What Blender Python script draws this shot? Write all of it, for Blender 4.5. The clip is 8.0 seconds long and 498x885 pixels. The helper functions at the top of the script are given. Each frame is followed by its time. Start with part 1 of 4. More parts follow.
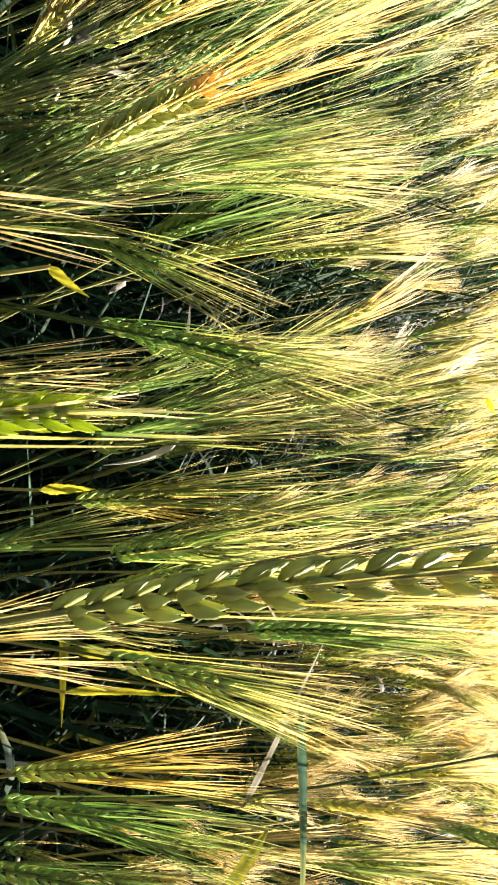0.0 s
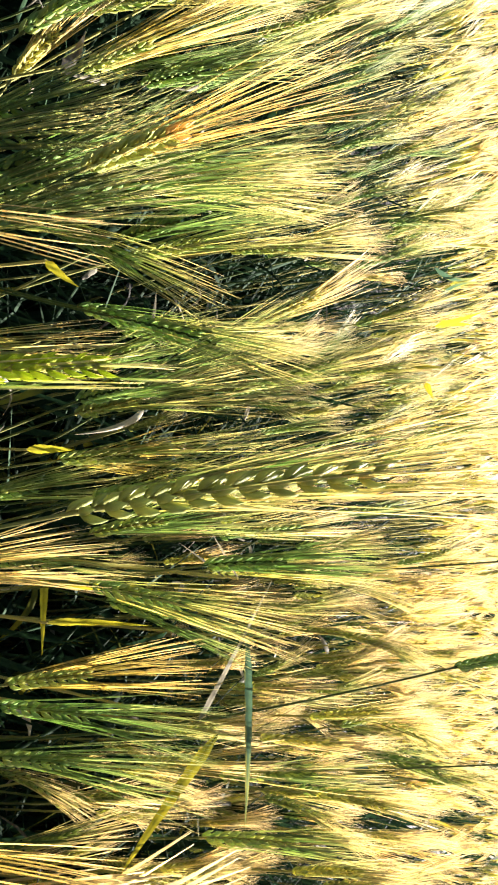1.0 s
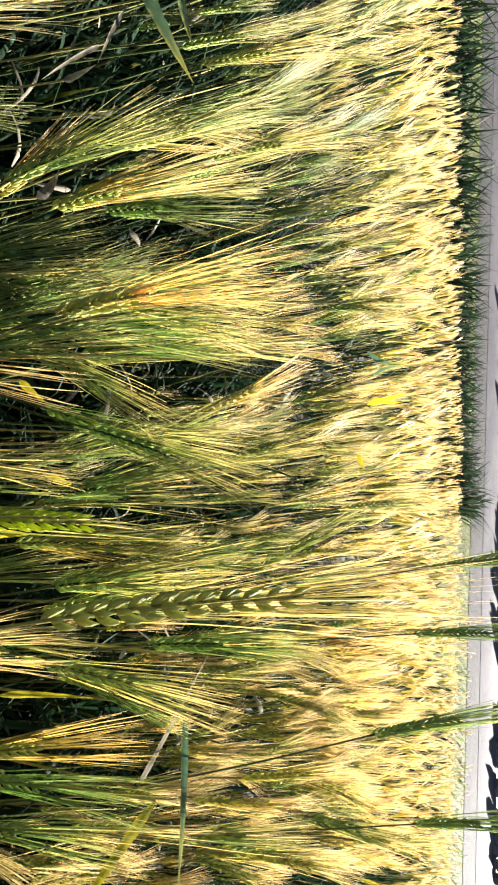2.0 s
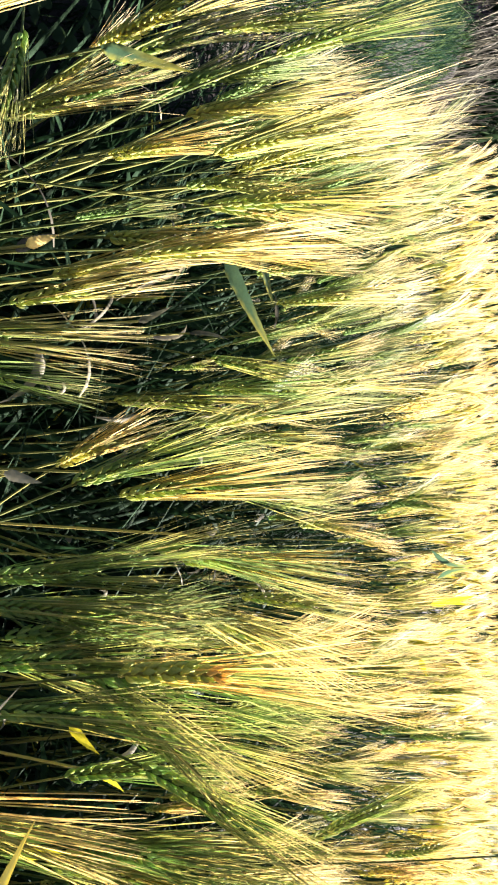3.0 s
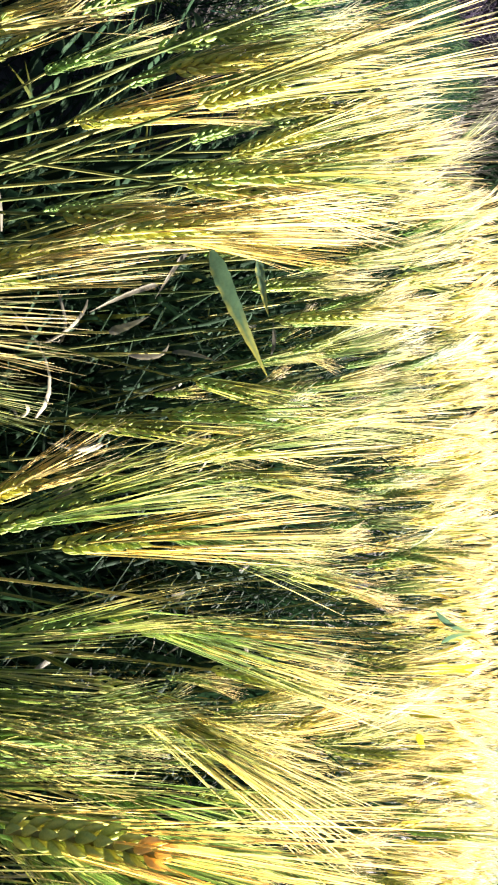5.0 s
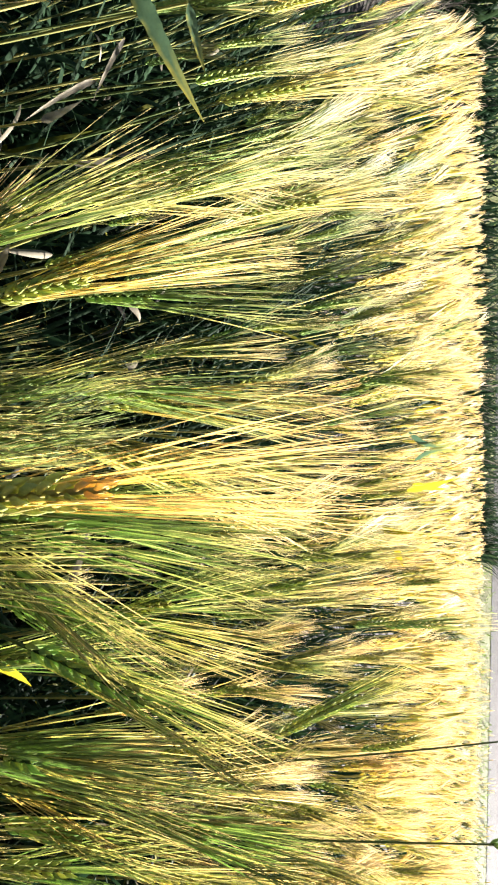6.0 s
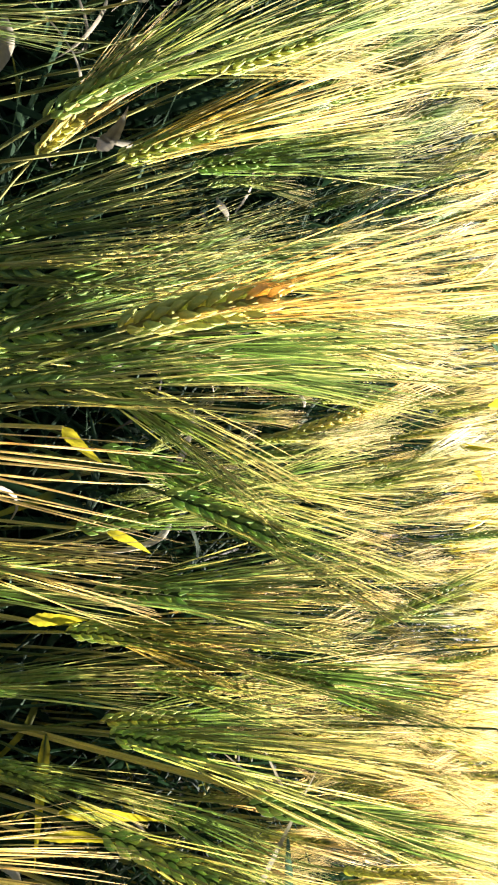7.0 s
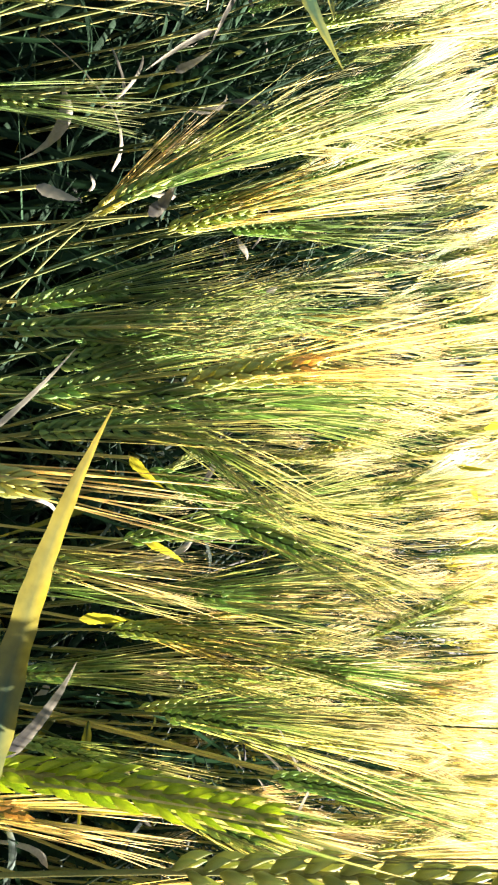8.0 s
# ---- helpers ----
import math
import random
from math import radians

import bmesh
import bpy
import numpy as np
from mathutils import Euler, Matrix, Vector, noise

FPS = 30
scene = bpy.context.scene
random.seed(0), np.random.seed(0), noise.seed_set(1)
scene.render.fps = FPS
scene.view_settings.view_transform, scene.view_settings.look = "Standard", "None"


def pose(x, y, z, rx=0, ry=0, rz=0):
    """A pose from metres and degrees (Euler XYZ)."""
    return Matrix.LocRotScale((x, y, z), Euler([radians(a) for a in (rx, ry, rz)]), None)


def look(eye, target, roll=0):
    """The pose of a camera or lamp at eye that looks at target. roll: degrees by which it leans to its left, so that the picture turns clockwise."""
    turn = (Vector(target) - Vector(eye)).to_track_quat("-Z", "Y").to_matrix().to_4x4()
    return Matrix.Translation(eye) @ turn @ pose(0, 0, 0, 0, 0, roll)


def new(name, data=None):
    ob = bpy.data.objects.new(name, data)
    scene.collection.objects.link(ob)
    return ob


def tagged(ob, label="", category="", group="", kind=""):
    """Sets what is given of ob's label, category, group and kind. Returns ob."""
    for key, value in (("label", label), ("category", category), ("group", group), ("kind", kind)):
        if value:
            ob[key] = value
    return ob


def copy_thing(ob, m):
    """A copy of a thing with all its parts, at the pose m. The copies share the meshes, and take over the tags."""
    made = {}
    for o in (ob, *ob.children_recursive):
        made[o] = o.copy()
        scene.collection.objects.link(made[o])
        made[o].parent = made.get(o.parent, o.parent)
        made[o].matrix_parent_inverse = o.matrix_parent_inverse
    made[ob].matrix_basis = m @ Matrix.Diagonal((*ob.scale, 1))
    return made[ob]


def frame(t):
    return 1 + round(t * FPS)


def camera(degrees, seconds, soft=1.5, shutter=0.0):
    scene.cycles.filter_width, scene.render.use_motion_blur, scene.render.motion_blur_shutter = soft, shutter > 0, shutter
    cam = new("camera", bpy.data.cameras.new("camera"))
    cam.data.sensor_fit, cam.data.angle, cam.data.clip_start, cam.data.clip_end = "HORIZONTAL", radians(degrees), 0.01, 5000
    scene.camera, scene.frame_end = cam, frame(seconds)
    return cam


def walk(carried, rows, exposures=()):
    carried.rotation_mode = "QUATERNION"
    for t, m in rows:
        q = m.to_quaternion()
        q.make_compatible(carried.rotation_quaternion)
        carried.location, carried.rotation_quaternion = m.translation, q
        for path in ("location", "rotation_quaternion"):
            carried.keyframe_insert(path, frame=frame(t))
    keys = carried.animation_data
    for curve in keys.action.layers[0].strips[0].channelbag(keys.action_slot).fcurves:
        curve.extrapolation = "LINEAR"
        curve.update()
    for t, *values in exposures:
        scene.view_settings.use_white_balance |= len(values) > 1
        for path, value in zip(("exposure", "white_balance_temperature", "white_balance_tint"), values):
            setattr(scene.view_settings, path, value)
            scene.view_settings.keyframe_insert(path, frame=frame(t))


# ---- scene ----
cam = camera(38.7, 8.0, soft=2.1)
PATH = [
    (0.0, (0.0000, 0.0000, 1.0000), (0.0000, 0.9026, 0.5695), 90.00),
    (0.5, (0.0106, -0.0305, 1.0084), (0.0380, 0.8812, 0.5985), 91.41),
    (1.0, (0.0113, -0.0722, 1.0344), (0.0321, 0.8545, 0.6593), 91.27),
    (1.5, (0.0045, -0.1288, 1.0524), (-0.0267, 0.8190, 0.7351), 92.23),
    (1.7, (0.0013, -0.1337, 1.0563), (-0.0278, 0.8183, 0.7514), 92.13),
    (2.8, (-0.1389, -0.1151, 1.0314), (-0.3121, 0.8135, 0.7032), 89.60),
    (3.0, (-0.1567, -0.1069, 1.0133), (-0.3623, 0.8039, 0.6553), 90.51),
    (3.5, (-0.1745, -0.0801, 0.9951), (-0.4473, 0.8056, 0.6193), 91.40),
    (4.0, (-0.1823, -0.0589, 0.9855), (-0.4735, 0.8257, 0.6212), 90.96),
    (4.2, (-0.1943, -0.0519, 0.9815), (-0.4971, 0.8279, 0.6150), 90.86),
    (5.3, (-0.1662, 0.0138, 0.9796), (-0.3774, 0.9304, 0.6402), 92.07),
    (5.5, (-0.1483, 0.0195, 0.9869), (-0.3229, 0.9462, 0.6540), 91.65),
    (5.8, (-0.1181, 0.0211, 0.9982), (-0.2591, 0.9560, 0.6725), 90.96),
    (6.0, (-0.1140, 0.0241, 0.9962), (-0.2135, 0.9652, 0.6731), 91.14),
    (6.5, (-0.0860, 0.0266, 0.9835), (-0.1235, 0.9595, 0.6253), 91.45),
    (7.0, (-0.0726, 0.0137, 0.9654), (-0.0853, 0.9334, 0.5729), 92.88),
    (7.5, (-0.0705, -0.0127, 0.9668), (-0.0806, 0.9046, 0.5688), 93.33),
    (8.0, (-0.0793, -0.0511, 0.9737), (-0.1087, 0.8688, 0.5825), 93.43),
]
walk(cam, [(t, look(eye, target, roll)) for t, eye, target, roll in PATH], exposures=[(0.0, 3.41), (0.6, 3.60), (1.5, 3.03), (3.0, 3.39), (3.5, 3.61), (5.5, 3.53), (6.0, 3.26), (6.5, 3.32), (7.0, 3.39), (7.5, 3.76), (8.0, 3.82)])

# ---------------------------------------------------------------- light
SUN_AZ, SUN_EL = 40.0, 23.0          # degrees to the right of straight ahead (+y), degrees above the horizon
to_sun = Vector((math.sin(radians(SUN_AZ)) * math.cos(radians(SUN_EL)), math.cos(radians(SUN_AZ)) * math.cos(radians(SUN_EL)), math.sin(radians(SUN_EL))))
world = bpy.data.worlds.new("sky")
scene.world = world
world.use_nodes = True
wn = world.node_tree.nodes
sky = wn.new("ShaderNodeTexSky")
sky.sky_type, sky.sun_disc = "NISHITA", False
sky.sun_elevation, sky.sun_rotation = radians(SUN_EL), radians(SUN_AZ)
world.node_tree.links.new(sky.outputs[0], wn["Background"].inputs[0])
wn["Background"].inputs[1].default_value = 0.018
sun = new("sun", bpy.data.lights.new("sun", "SUN"))
sun.data.energy, sun.data.angle, sun.data.color = 5.0, radians(0.6), (1.0, 0.945, 0.895)
sun.matrix_world = look(to_sun * 30, (0, 0, 0))


# ---------------------------------------------------------------- materials
def material(name):
    m = bpy.data.materials.new(name)
    m.use_nodes = True
    m.node_tree.nodes.clear()
    return m, m.node_tree.nodes, m.node_tree.links


def plant_material(name, unripe, ripe, tip, through_light=0.45, rough=0.45, grain=900.0, stain=18.0, shine=0.3):
    """Thin plant tissue: colour from the ripeness of the plant, a drift along its length, grain, stains, light that passes through."""
    m, n, l = material(name)
    at = n.new("ShaderNodeAttribute")
    at.attribute_name = "ripe"
    al = n.new("ShaderNodeAttribute")
    al.attribute_name = "along"
    info = n.new("ShaderNodeObjectInfo")
    isl = n.new("ShaderNodeNewGeometry")
    co = n.new("ShaderNodeTexCoord")
    big = n.new("ShaderNodeTexNoise")
    big.inputs["Scale"].default_value = stain
    fine = n.new("ShaderNodeTexNoise")
    fine.inputs["Scale"].default_value = grain
    l.new(co.outputs["Object"], big.inputs["Vector"])
    l.new(co.outputs["Object"], fine.inputs["Vector"])

    def calc(op, a, b):
        q = n.new("ShaderNodeMath")
        q.operation = op
        for i, v in enumerate((a, b)):
            if isinstance(v, (int, float)):
                q.inputs[i].default_value = v
            else:
                l.new(v, q.inputs[i])
        return q.outputs[0]

    def blend(f, a, b):
        q = n.new("ShaderNodeMix")
        q.data_type = "RGBA"
        l.new(f, q.inputs[0])
        for i, v in ((6, a), (7, b)):
            if isinstance(v, tuple):
                q.inputs[i].default_value = (*v, 1)
            else:
                l.new(v, q.inputs[i])
        return q.outputs[2]

    drift = calc("ADD", calc("MULTIPLY", calc("SUBTRACT", info.outputs["Random"], 0.5), 0.55), calc("MULTIPLY", calc("SUBTRACT", isl.outputs["Random Per Island"], 0.5), 0.4))
    drift = calc("ADD", drift, calc("MULTIPLY", calc("SUBTRACT", big.outputs[0], 0.5), 0.9))
    f = n.new("ShaderNodeClamp")
    l.new(calc("ADD", at.outputs["Fac"], drift), f.inputs[0])
    c = blend(f.outputs[0], unripe, ripe)
    c = blend(calc("MULTIPLY", calc("MULTIPLY", al.outputs["Fac"], 0.75), calc("ADD", 0.25, calc("MULTIPLY", f.outputs[0], 0.75))), c, tip)
    hsv = n.new("ShaderNodeHueSaturation")
    l.new(calc("MULTIPLY", calc("ADD", 0.72, calc("MULTIPLY", fine.outputs[0], 0.56)), calc("ADD", 0.55, calc("MULTIPLY", isl.outputs["Random Per Island"], 0.75))), hsv.inputs["Value"])
    l.new(c, hsv.inputs["Color"])
    p = n.new("ShaderNodeBsdfPrincipled")
    p.inputs["Roughness"].default_value = rough
    p.inputs["Specular IOR Level"].default_value = shine
    l.new(hsv.outputs[0], p.inputs["Base Color"])
    bump = n.new("ShaderNodeBump")
    bump.inputs["Strength"].default_value, bump.inputs["Distance"].default_value = 0.35, 0.0004
    l.new(fine.outputs[0], bump.inputs["Height"])
    l.new(bump.outputs[0], p.inputs["Normal"])
    tr = n.new("ShaderNodeBsdfTranslucent")
    l.new(hsv.outputs[0], tr.inputs["Color"])
    mix = n.new("ShaderNodeMixShader")
    mix.inputs[0].default_value = through_light
    out = n.new("ShaderNodeOutputMaterial")
    l.new(p.outputs[0], mix.inputs[1])
    l.new(tr.outputs[0], mix.inputs[2])
    l.new(mix.outputs[0], out.inputs[0])
    return m


def ground_material(name, dark, light, scale, bump_size, rough=0.95, patch=None, patch_scale=1.2):
    m, n, l = material(name)
    co = n.new("ShaderNodeTexCoord")
    a = n.new("ShaderNodeTexNoise")
    a.inputs["Scale"].default_value, a.inputs["Detail"].default_value = scale, 8
    b = n.new("ShaderNodeTexNoise")
    b.inputs["Scale"].default_value, b.inputs["Detail"].default_value = patch_scale, 4
    ramp = n.new("ShaderNodeValToRGB")
    ramp.color_ramp.elements[0].position, ramp.color_ramp.elements[1].position = 0.36, 0.66
    ramp.color_ramp.elements[0].color, ramp.color_ramp.elements[1].color = (*dark, 1), (*light, 1)
    l.new(co.outputs["Object"], a.inputs["Vector"])
    l.new(co.outputs["Object"], b.inputs["Vector"])
    l.new(a.outputs[0], ramp.inputs[0])
    mx = n.new("ShaderNodeMix")
    mx.data_type = "RGBA"
    r2 = n.new("ShaderNodeValToRGB")
    r2.color_ramp.elements[0].position, r2.color_ramp.elements[1].position = 0.45, 0.6
    l.new(b.outputs[0], r2.inputs[0])
    l.new(r2.outputs[0], mx.inputs[0])
    l.new(ramp.outputs[0], mx.inputs[6])
    mx.inputs[7].default_value = (*(patch or light), 1)
    p = n.new("ShaderNodeBsdfPrincipled")
    p.inputs["Roughness"].default_value = rough
    bump = n.new("ShaderNodeBump")
    bump.inputs["Strength"].default_value, bump.inputs["Distance"].default_value = 0.8, bump_size
    l.new(a.outputs[0], bump.inputs["Height"])
    l.new(bump.outputs[0], p.inputs["Normal"])
    l.new(mx.outputs[2], p.inputs["Base Color"])
    out = n.new("ShaderNodeOutputMaterial")
    l.new(p.outputs[0], out.inputs[0])
    return m


AWN = plant_material("awn_bristle", (0.23, 0.32, 0.12), (0.80, 0.635, 0.29), (0.91, 0.80, 0.62), 0.70, 0.38, shine=0.26)
KERNEL = plant_material("barley_husk", (0.21, 0.33, 0.10), (0.64, 0.55, 0.13), (0.50, 0.56, 0.25), 0.42, 0.6, shine=0.08)
LIME = plant_material("lime_husk", (0.20, 0.31, 0.04), (0.48, 0.54, 0.06), (0.52, 0.54, 0.08), 0.55, 0.55, shine=0.15)
GOLD = plant_material("golden_awn", (0.46, 0.41, 0.13), (0.85, 0.66, 0.27), (0.94, 0.79, 0.52), 0.72, 0.34, shine=0.35)
SILK = plant_material("lime_awn", (0.26, 0.36, 0.13), (0.78, 0.62, 0.26), (0.89, 0.78, 0.56), 0.72, 0.40, shine=0.24)
GLAUCOUS = plant_material("glaucous_husk", (0.15, 0.20, 0.06), (0.46, 0.43, 0.10), (0.22, 0.29, 0.13), 0.42, 0.45, stain=120.0, shine=0.4)
# Shade of the gaps sits in the unripe tone, sunlight in the ripe.
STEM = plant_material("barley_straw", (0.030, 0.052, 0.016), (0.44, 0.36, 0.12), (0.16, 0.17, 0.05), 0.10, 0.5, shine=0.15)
# Unripe green taken near black: shade deep in the crop is in this tone.
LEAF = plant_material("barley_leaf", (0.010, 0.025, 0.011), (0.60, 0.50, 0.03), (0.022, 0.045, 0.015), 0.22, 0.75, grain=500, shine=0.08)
RUST = plant_material("rusty_husk", (0.80, 0.58, 0.14), (0.84, 0.58, 0.20), (0.86, 0.66, 0.36), 0.5, 0.6)
PALE = plant_material("glaucous_leaf", (0.06, 0.11, 0.06), (0.52, 0.43, 0.05), (0.20, 0.25, 0.11), 0.30, 0.55, grain=500)
BLADE = plant_material("withering_blade", (0.040, 0.065, 0.040), (0.27, 0.21, 0.012), (0.20, 0.14, 0.07), 0.28, 0.5, grain=500, stain=60.0, shine=0.25)
DRY = plant_material("dry_leaf", (0.06, 0.055, 0.05), (0.30, 0.265, 0.19), (0.19, 0.18, 0.15), 0.2, 0.7, grain=400, shine=0.1)
# Purple near-black: shade and bluish sky light on the bank put into colour.
BRUSH = plant_material("shade_dark_brush", (0.010, 0.008, 0.016), (0.036, 0.026, 0.042), (0.022, 0.017, 0.028), 0.1, 0.8, shine=0.05)
# Greens held near black, carrying the shade of the ditch.
WEED = plant_material("shade_dark_weed", (0.012, 0.028, 0.014), (0.05, 0.08, 0.03), (0.03, 0.05, 0.022), 0.25, 0.75, shine=0.06)
# Blue-black blade and brighter tip: shaded foot and sunlit end put into colour.
GRASS = plant_material("verge_grass", (0.007, 0.028, 0.018), (0.20, 0.26, 0.06), (0.05, 0.11, 0.035), 0.35, 0.65, shine=0.1)
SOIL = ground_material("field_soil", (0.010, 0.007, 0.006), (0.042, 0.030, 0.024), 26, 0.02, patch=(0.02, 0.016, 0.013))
TURF = ground_material("verge_turf", (0.08, 0.085, 0.02), (0.24, 0.23, 0.07), 18, 0.03, patch=(0.16, 0.17, 0.05))
GRAVEL = ground_material("pale_gravel", (0.030, 0.026, 0.024), (0.065, 0.058, 0.054), 30, 0.02, patch=(0.045, 0.042, 0.04))
# The paler patch tone paints dappled sunlight onto the track.
ASPHALT = ground_material("sun_patched_asphalt", (0.020, 0.017, 0.026), (0.048, 0.042, 0.055), 22, 0.01, patch=(0.06, 0.055, 0.062), patch_scale=0.8)
STONE = ground_material("rubble_stone", (0.05, 0.045, 0.055), (0.20, 0.19, 0.20), 6, 0.03, patch=(0.10, 0.09, 0.105))


# ---------------------------------------------------------------- mesh building
rng = np.random.default_rng(7)


class Soup:
    """Collects vertices, faces and the two plant attributes, and turns them into one mesh."""

    def __init__(self):
        self.v, self.f, self.r, self.a, self.n = [], [], [], [], 0

    def add(self, v, f, ripe, along):
        v = np.asarray(v, float)
        self.v.append(v)
        self.f.append(np.asarray(f) + self.n)
        self.r.append(np.broadcast_to(np.asarray(ripe, float), (len(v),)))
        self.a.append(np.broadcast_to(np.asarray(along, float), (len(v),)))
        self.n += len(v)

    def mesh(self, name, mat, smooth=True):
        v = np.concatenate(self.v)
        f = np.concatenate(self.f)
        me = bpy.data.meshes.new(name)
        me.vertices.add(len(v))
        me.vertices.foreach_set("co", v.ravel())
        me.loops.add(f.size)
        me.loops.foreach_set("vertex_index", f.ravel().astype(np.int32))
        me.polygons.add(len(f))
        me.polygons.foreach_set("loop_start", np.arange(0, f.size, f.shape[1], dtype=np.int32))
        for key, values in (("ripe", self.r), ("along", self.a)):
            me.attributes.new(key, "FLOAT", "POINT").data.foreach_set("value", np.concatenate(values))
        me.update(calc_edges=True)
        if smooth:
            me.polygons.foreach_set("use_smooth", np.ones(len(f), bool))
        me.materials.append(mat)
        return me


def unit(v):
    return v / np.maximum(np.linalg.norm(v, axis=-1, keepdims=True), 1e-9)


def tubes(paths, radii, sides=3):
    """N tapered tubes along paths (N, S, 3) with radii (N, S), as quads."""
    p = np.asarray(paths, float)
    n, s, _ = p.shape
    tan = unit(np.gradient(p, axis=1))
    ref = np.where(np.abs(tan[:, :1, 2:3]) < 0.9, np.array([0, 0, 1.0]), np.array([1.0, 0, 0]))
    u = unit(np.cross(tan, np.broadcast_to(ref, tan.shape)))
    w = np.cross(tan, u)
    ang = np.arange(sides) * 2 * np.pi / sides
    ring = u[:, :, None] * np.cos(ang)[None, None, :, None] + w[:, :, None] * np.sin(ang)[None, None, :, None]
    v = p[:, :, None] + ring * np.asarray(radii)[:, :, None, None]
    i = np.arange(n)[:, None, None] * s * sides
    j = np.arange(s - 1)[None, :, None] * sides
    k = np.arange(sides)[None, None, :]
    k2 = (k + 1) % sides
    f = np.stack([i + j + k, i + j + k2, i + j + sides + k2, i + j + sides + k], -1).reshape(-1, 4)
    return v.reshape(-1, 3), f


def broad_blade(path, across, widths, ripe, edge, fold=0.2):
    """One broad leaf along path (S, 3), five points across, with a withered edge; its vertices, faces and ripeness."""
    tan = unit(np.gradient(path, axis=0))
    a = unit(across - tan * np.sum(across * tan, -1, keepdims=True))
    up = np.cross(a, tan)
    v, r = [], []
    s = len(path)
    for i, o in enumerate((-1.0, -0.55, 0.0, 0.55, 1.0)):
        wave = 0.10 * np.sin(np.arange(s) * 1.1 + i) * abs(o)
        v.append(path + a * (widths * o * (1 + 0.06 * np.sin(np.arange(s) * 2.3 + i)))[:, None] + up * (widths * (fold * abs(o) + wave))[:, None])
        r.append(ripe + edge * max(0, o - 0.2) * (0.7 + 0.5 * np.sin(np.arange(s) * 1.7)) - 0.2 * (o == 0))
    v, r = np.stack(v, 1), np.stack(r, 1)
    j, k = np.arange(s - 1)[:, None] * 5, np.arange(4)[None]
    f = np.stack([j + k, j + k + 1, j + k + 6, j + k + 5], -1).reshape(-1, 4)
    return v.reshape(-1, 3), f, r.reshape(-1)


def ribbons(paths, across, widths, fold=0.25):
    """N leaf blades along paths (N, S, 3): two halves folded along the midrib, with width across (N, S, 3)."""
    p = np.asarray(paths, float)
    n, s, _ = p.shape
    tan = unit(np.gradient(p, axis=1))
    a = unit(across - tan * np.sum(across * tan, -1, keepdims=True))
    up = np.cross(a, tan)
    w = np.asarray(widths)[..., None]
    v = np.stack([p - a * w + up * w * fold, p - up * w * 0.12, p + a * w + up * w * fold], 2)
    i = np.arange(n)[:, None, None] * s * 3
    j = np.arange(s - 1)[None, :, None] * 3
    k = np.arange(2)[None, None, :]
    f = np.stack([i + j + k, i + j + k + 1, i + j + 4 + k, i + j + 3 + k], -1).reshape(-1, 4)
    return v.reshape(-1, 3), f


def kernel_shape(sides=5, rings=3):
    """One husked grain, 1 long along z from its foot at the origin, belly out along x, drawn out to a point."""
    t = np.linspace(0.0, 1.0, rings + 2)
    prof = np.interp(t, [0, 0.12, 0.34, 0.58, 0.80, 0.93, 1.0], [0.22, 0.72, 1.0, 0.92, 0.52, 0.20, 0.05])
    ang = np.arange(sides) * 2 * np.pi / sides
    furrow = 1 - 0.10 * np.cos(ang * 4) if sides > 6 else np.ones(sides)
    v = np.stack([np.outer(prof, np.cos(ang) * furrow) * 0.135 + (0.12 * np.sin(t * 2.6) - 0.03 * t)[:, None], np.outer(prof, np.sin(ang) * furrow) * 0.185, np.repeat(t[:, None], sides, 1)], -1)
    k = np.arange(sides)
    f = [np.stack([r * sides + k, r * sides + (k + 1) % sides, (r + 1) * sides + (k + 1) % sides, (r + 1) * sides + k], -1) for r in range(len(t) - 1)]
    return v.reshape(-1, 3), np.concatenate(f), np.repeat(t, sides)


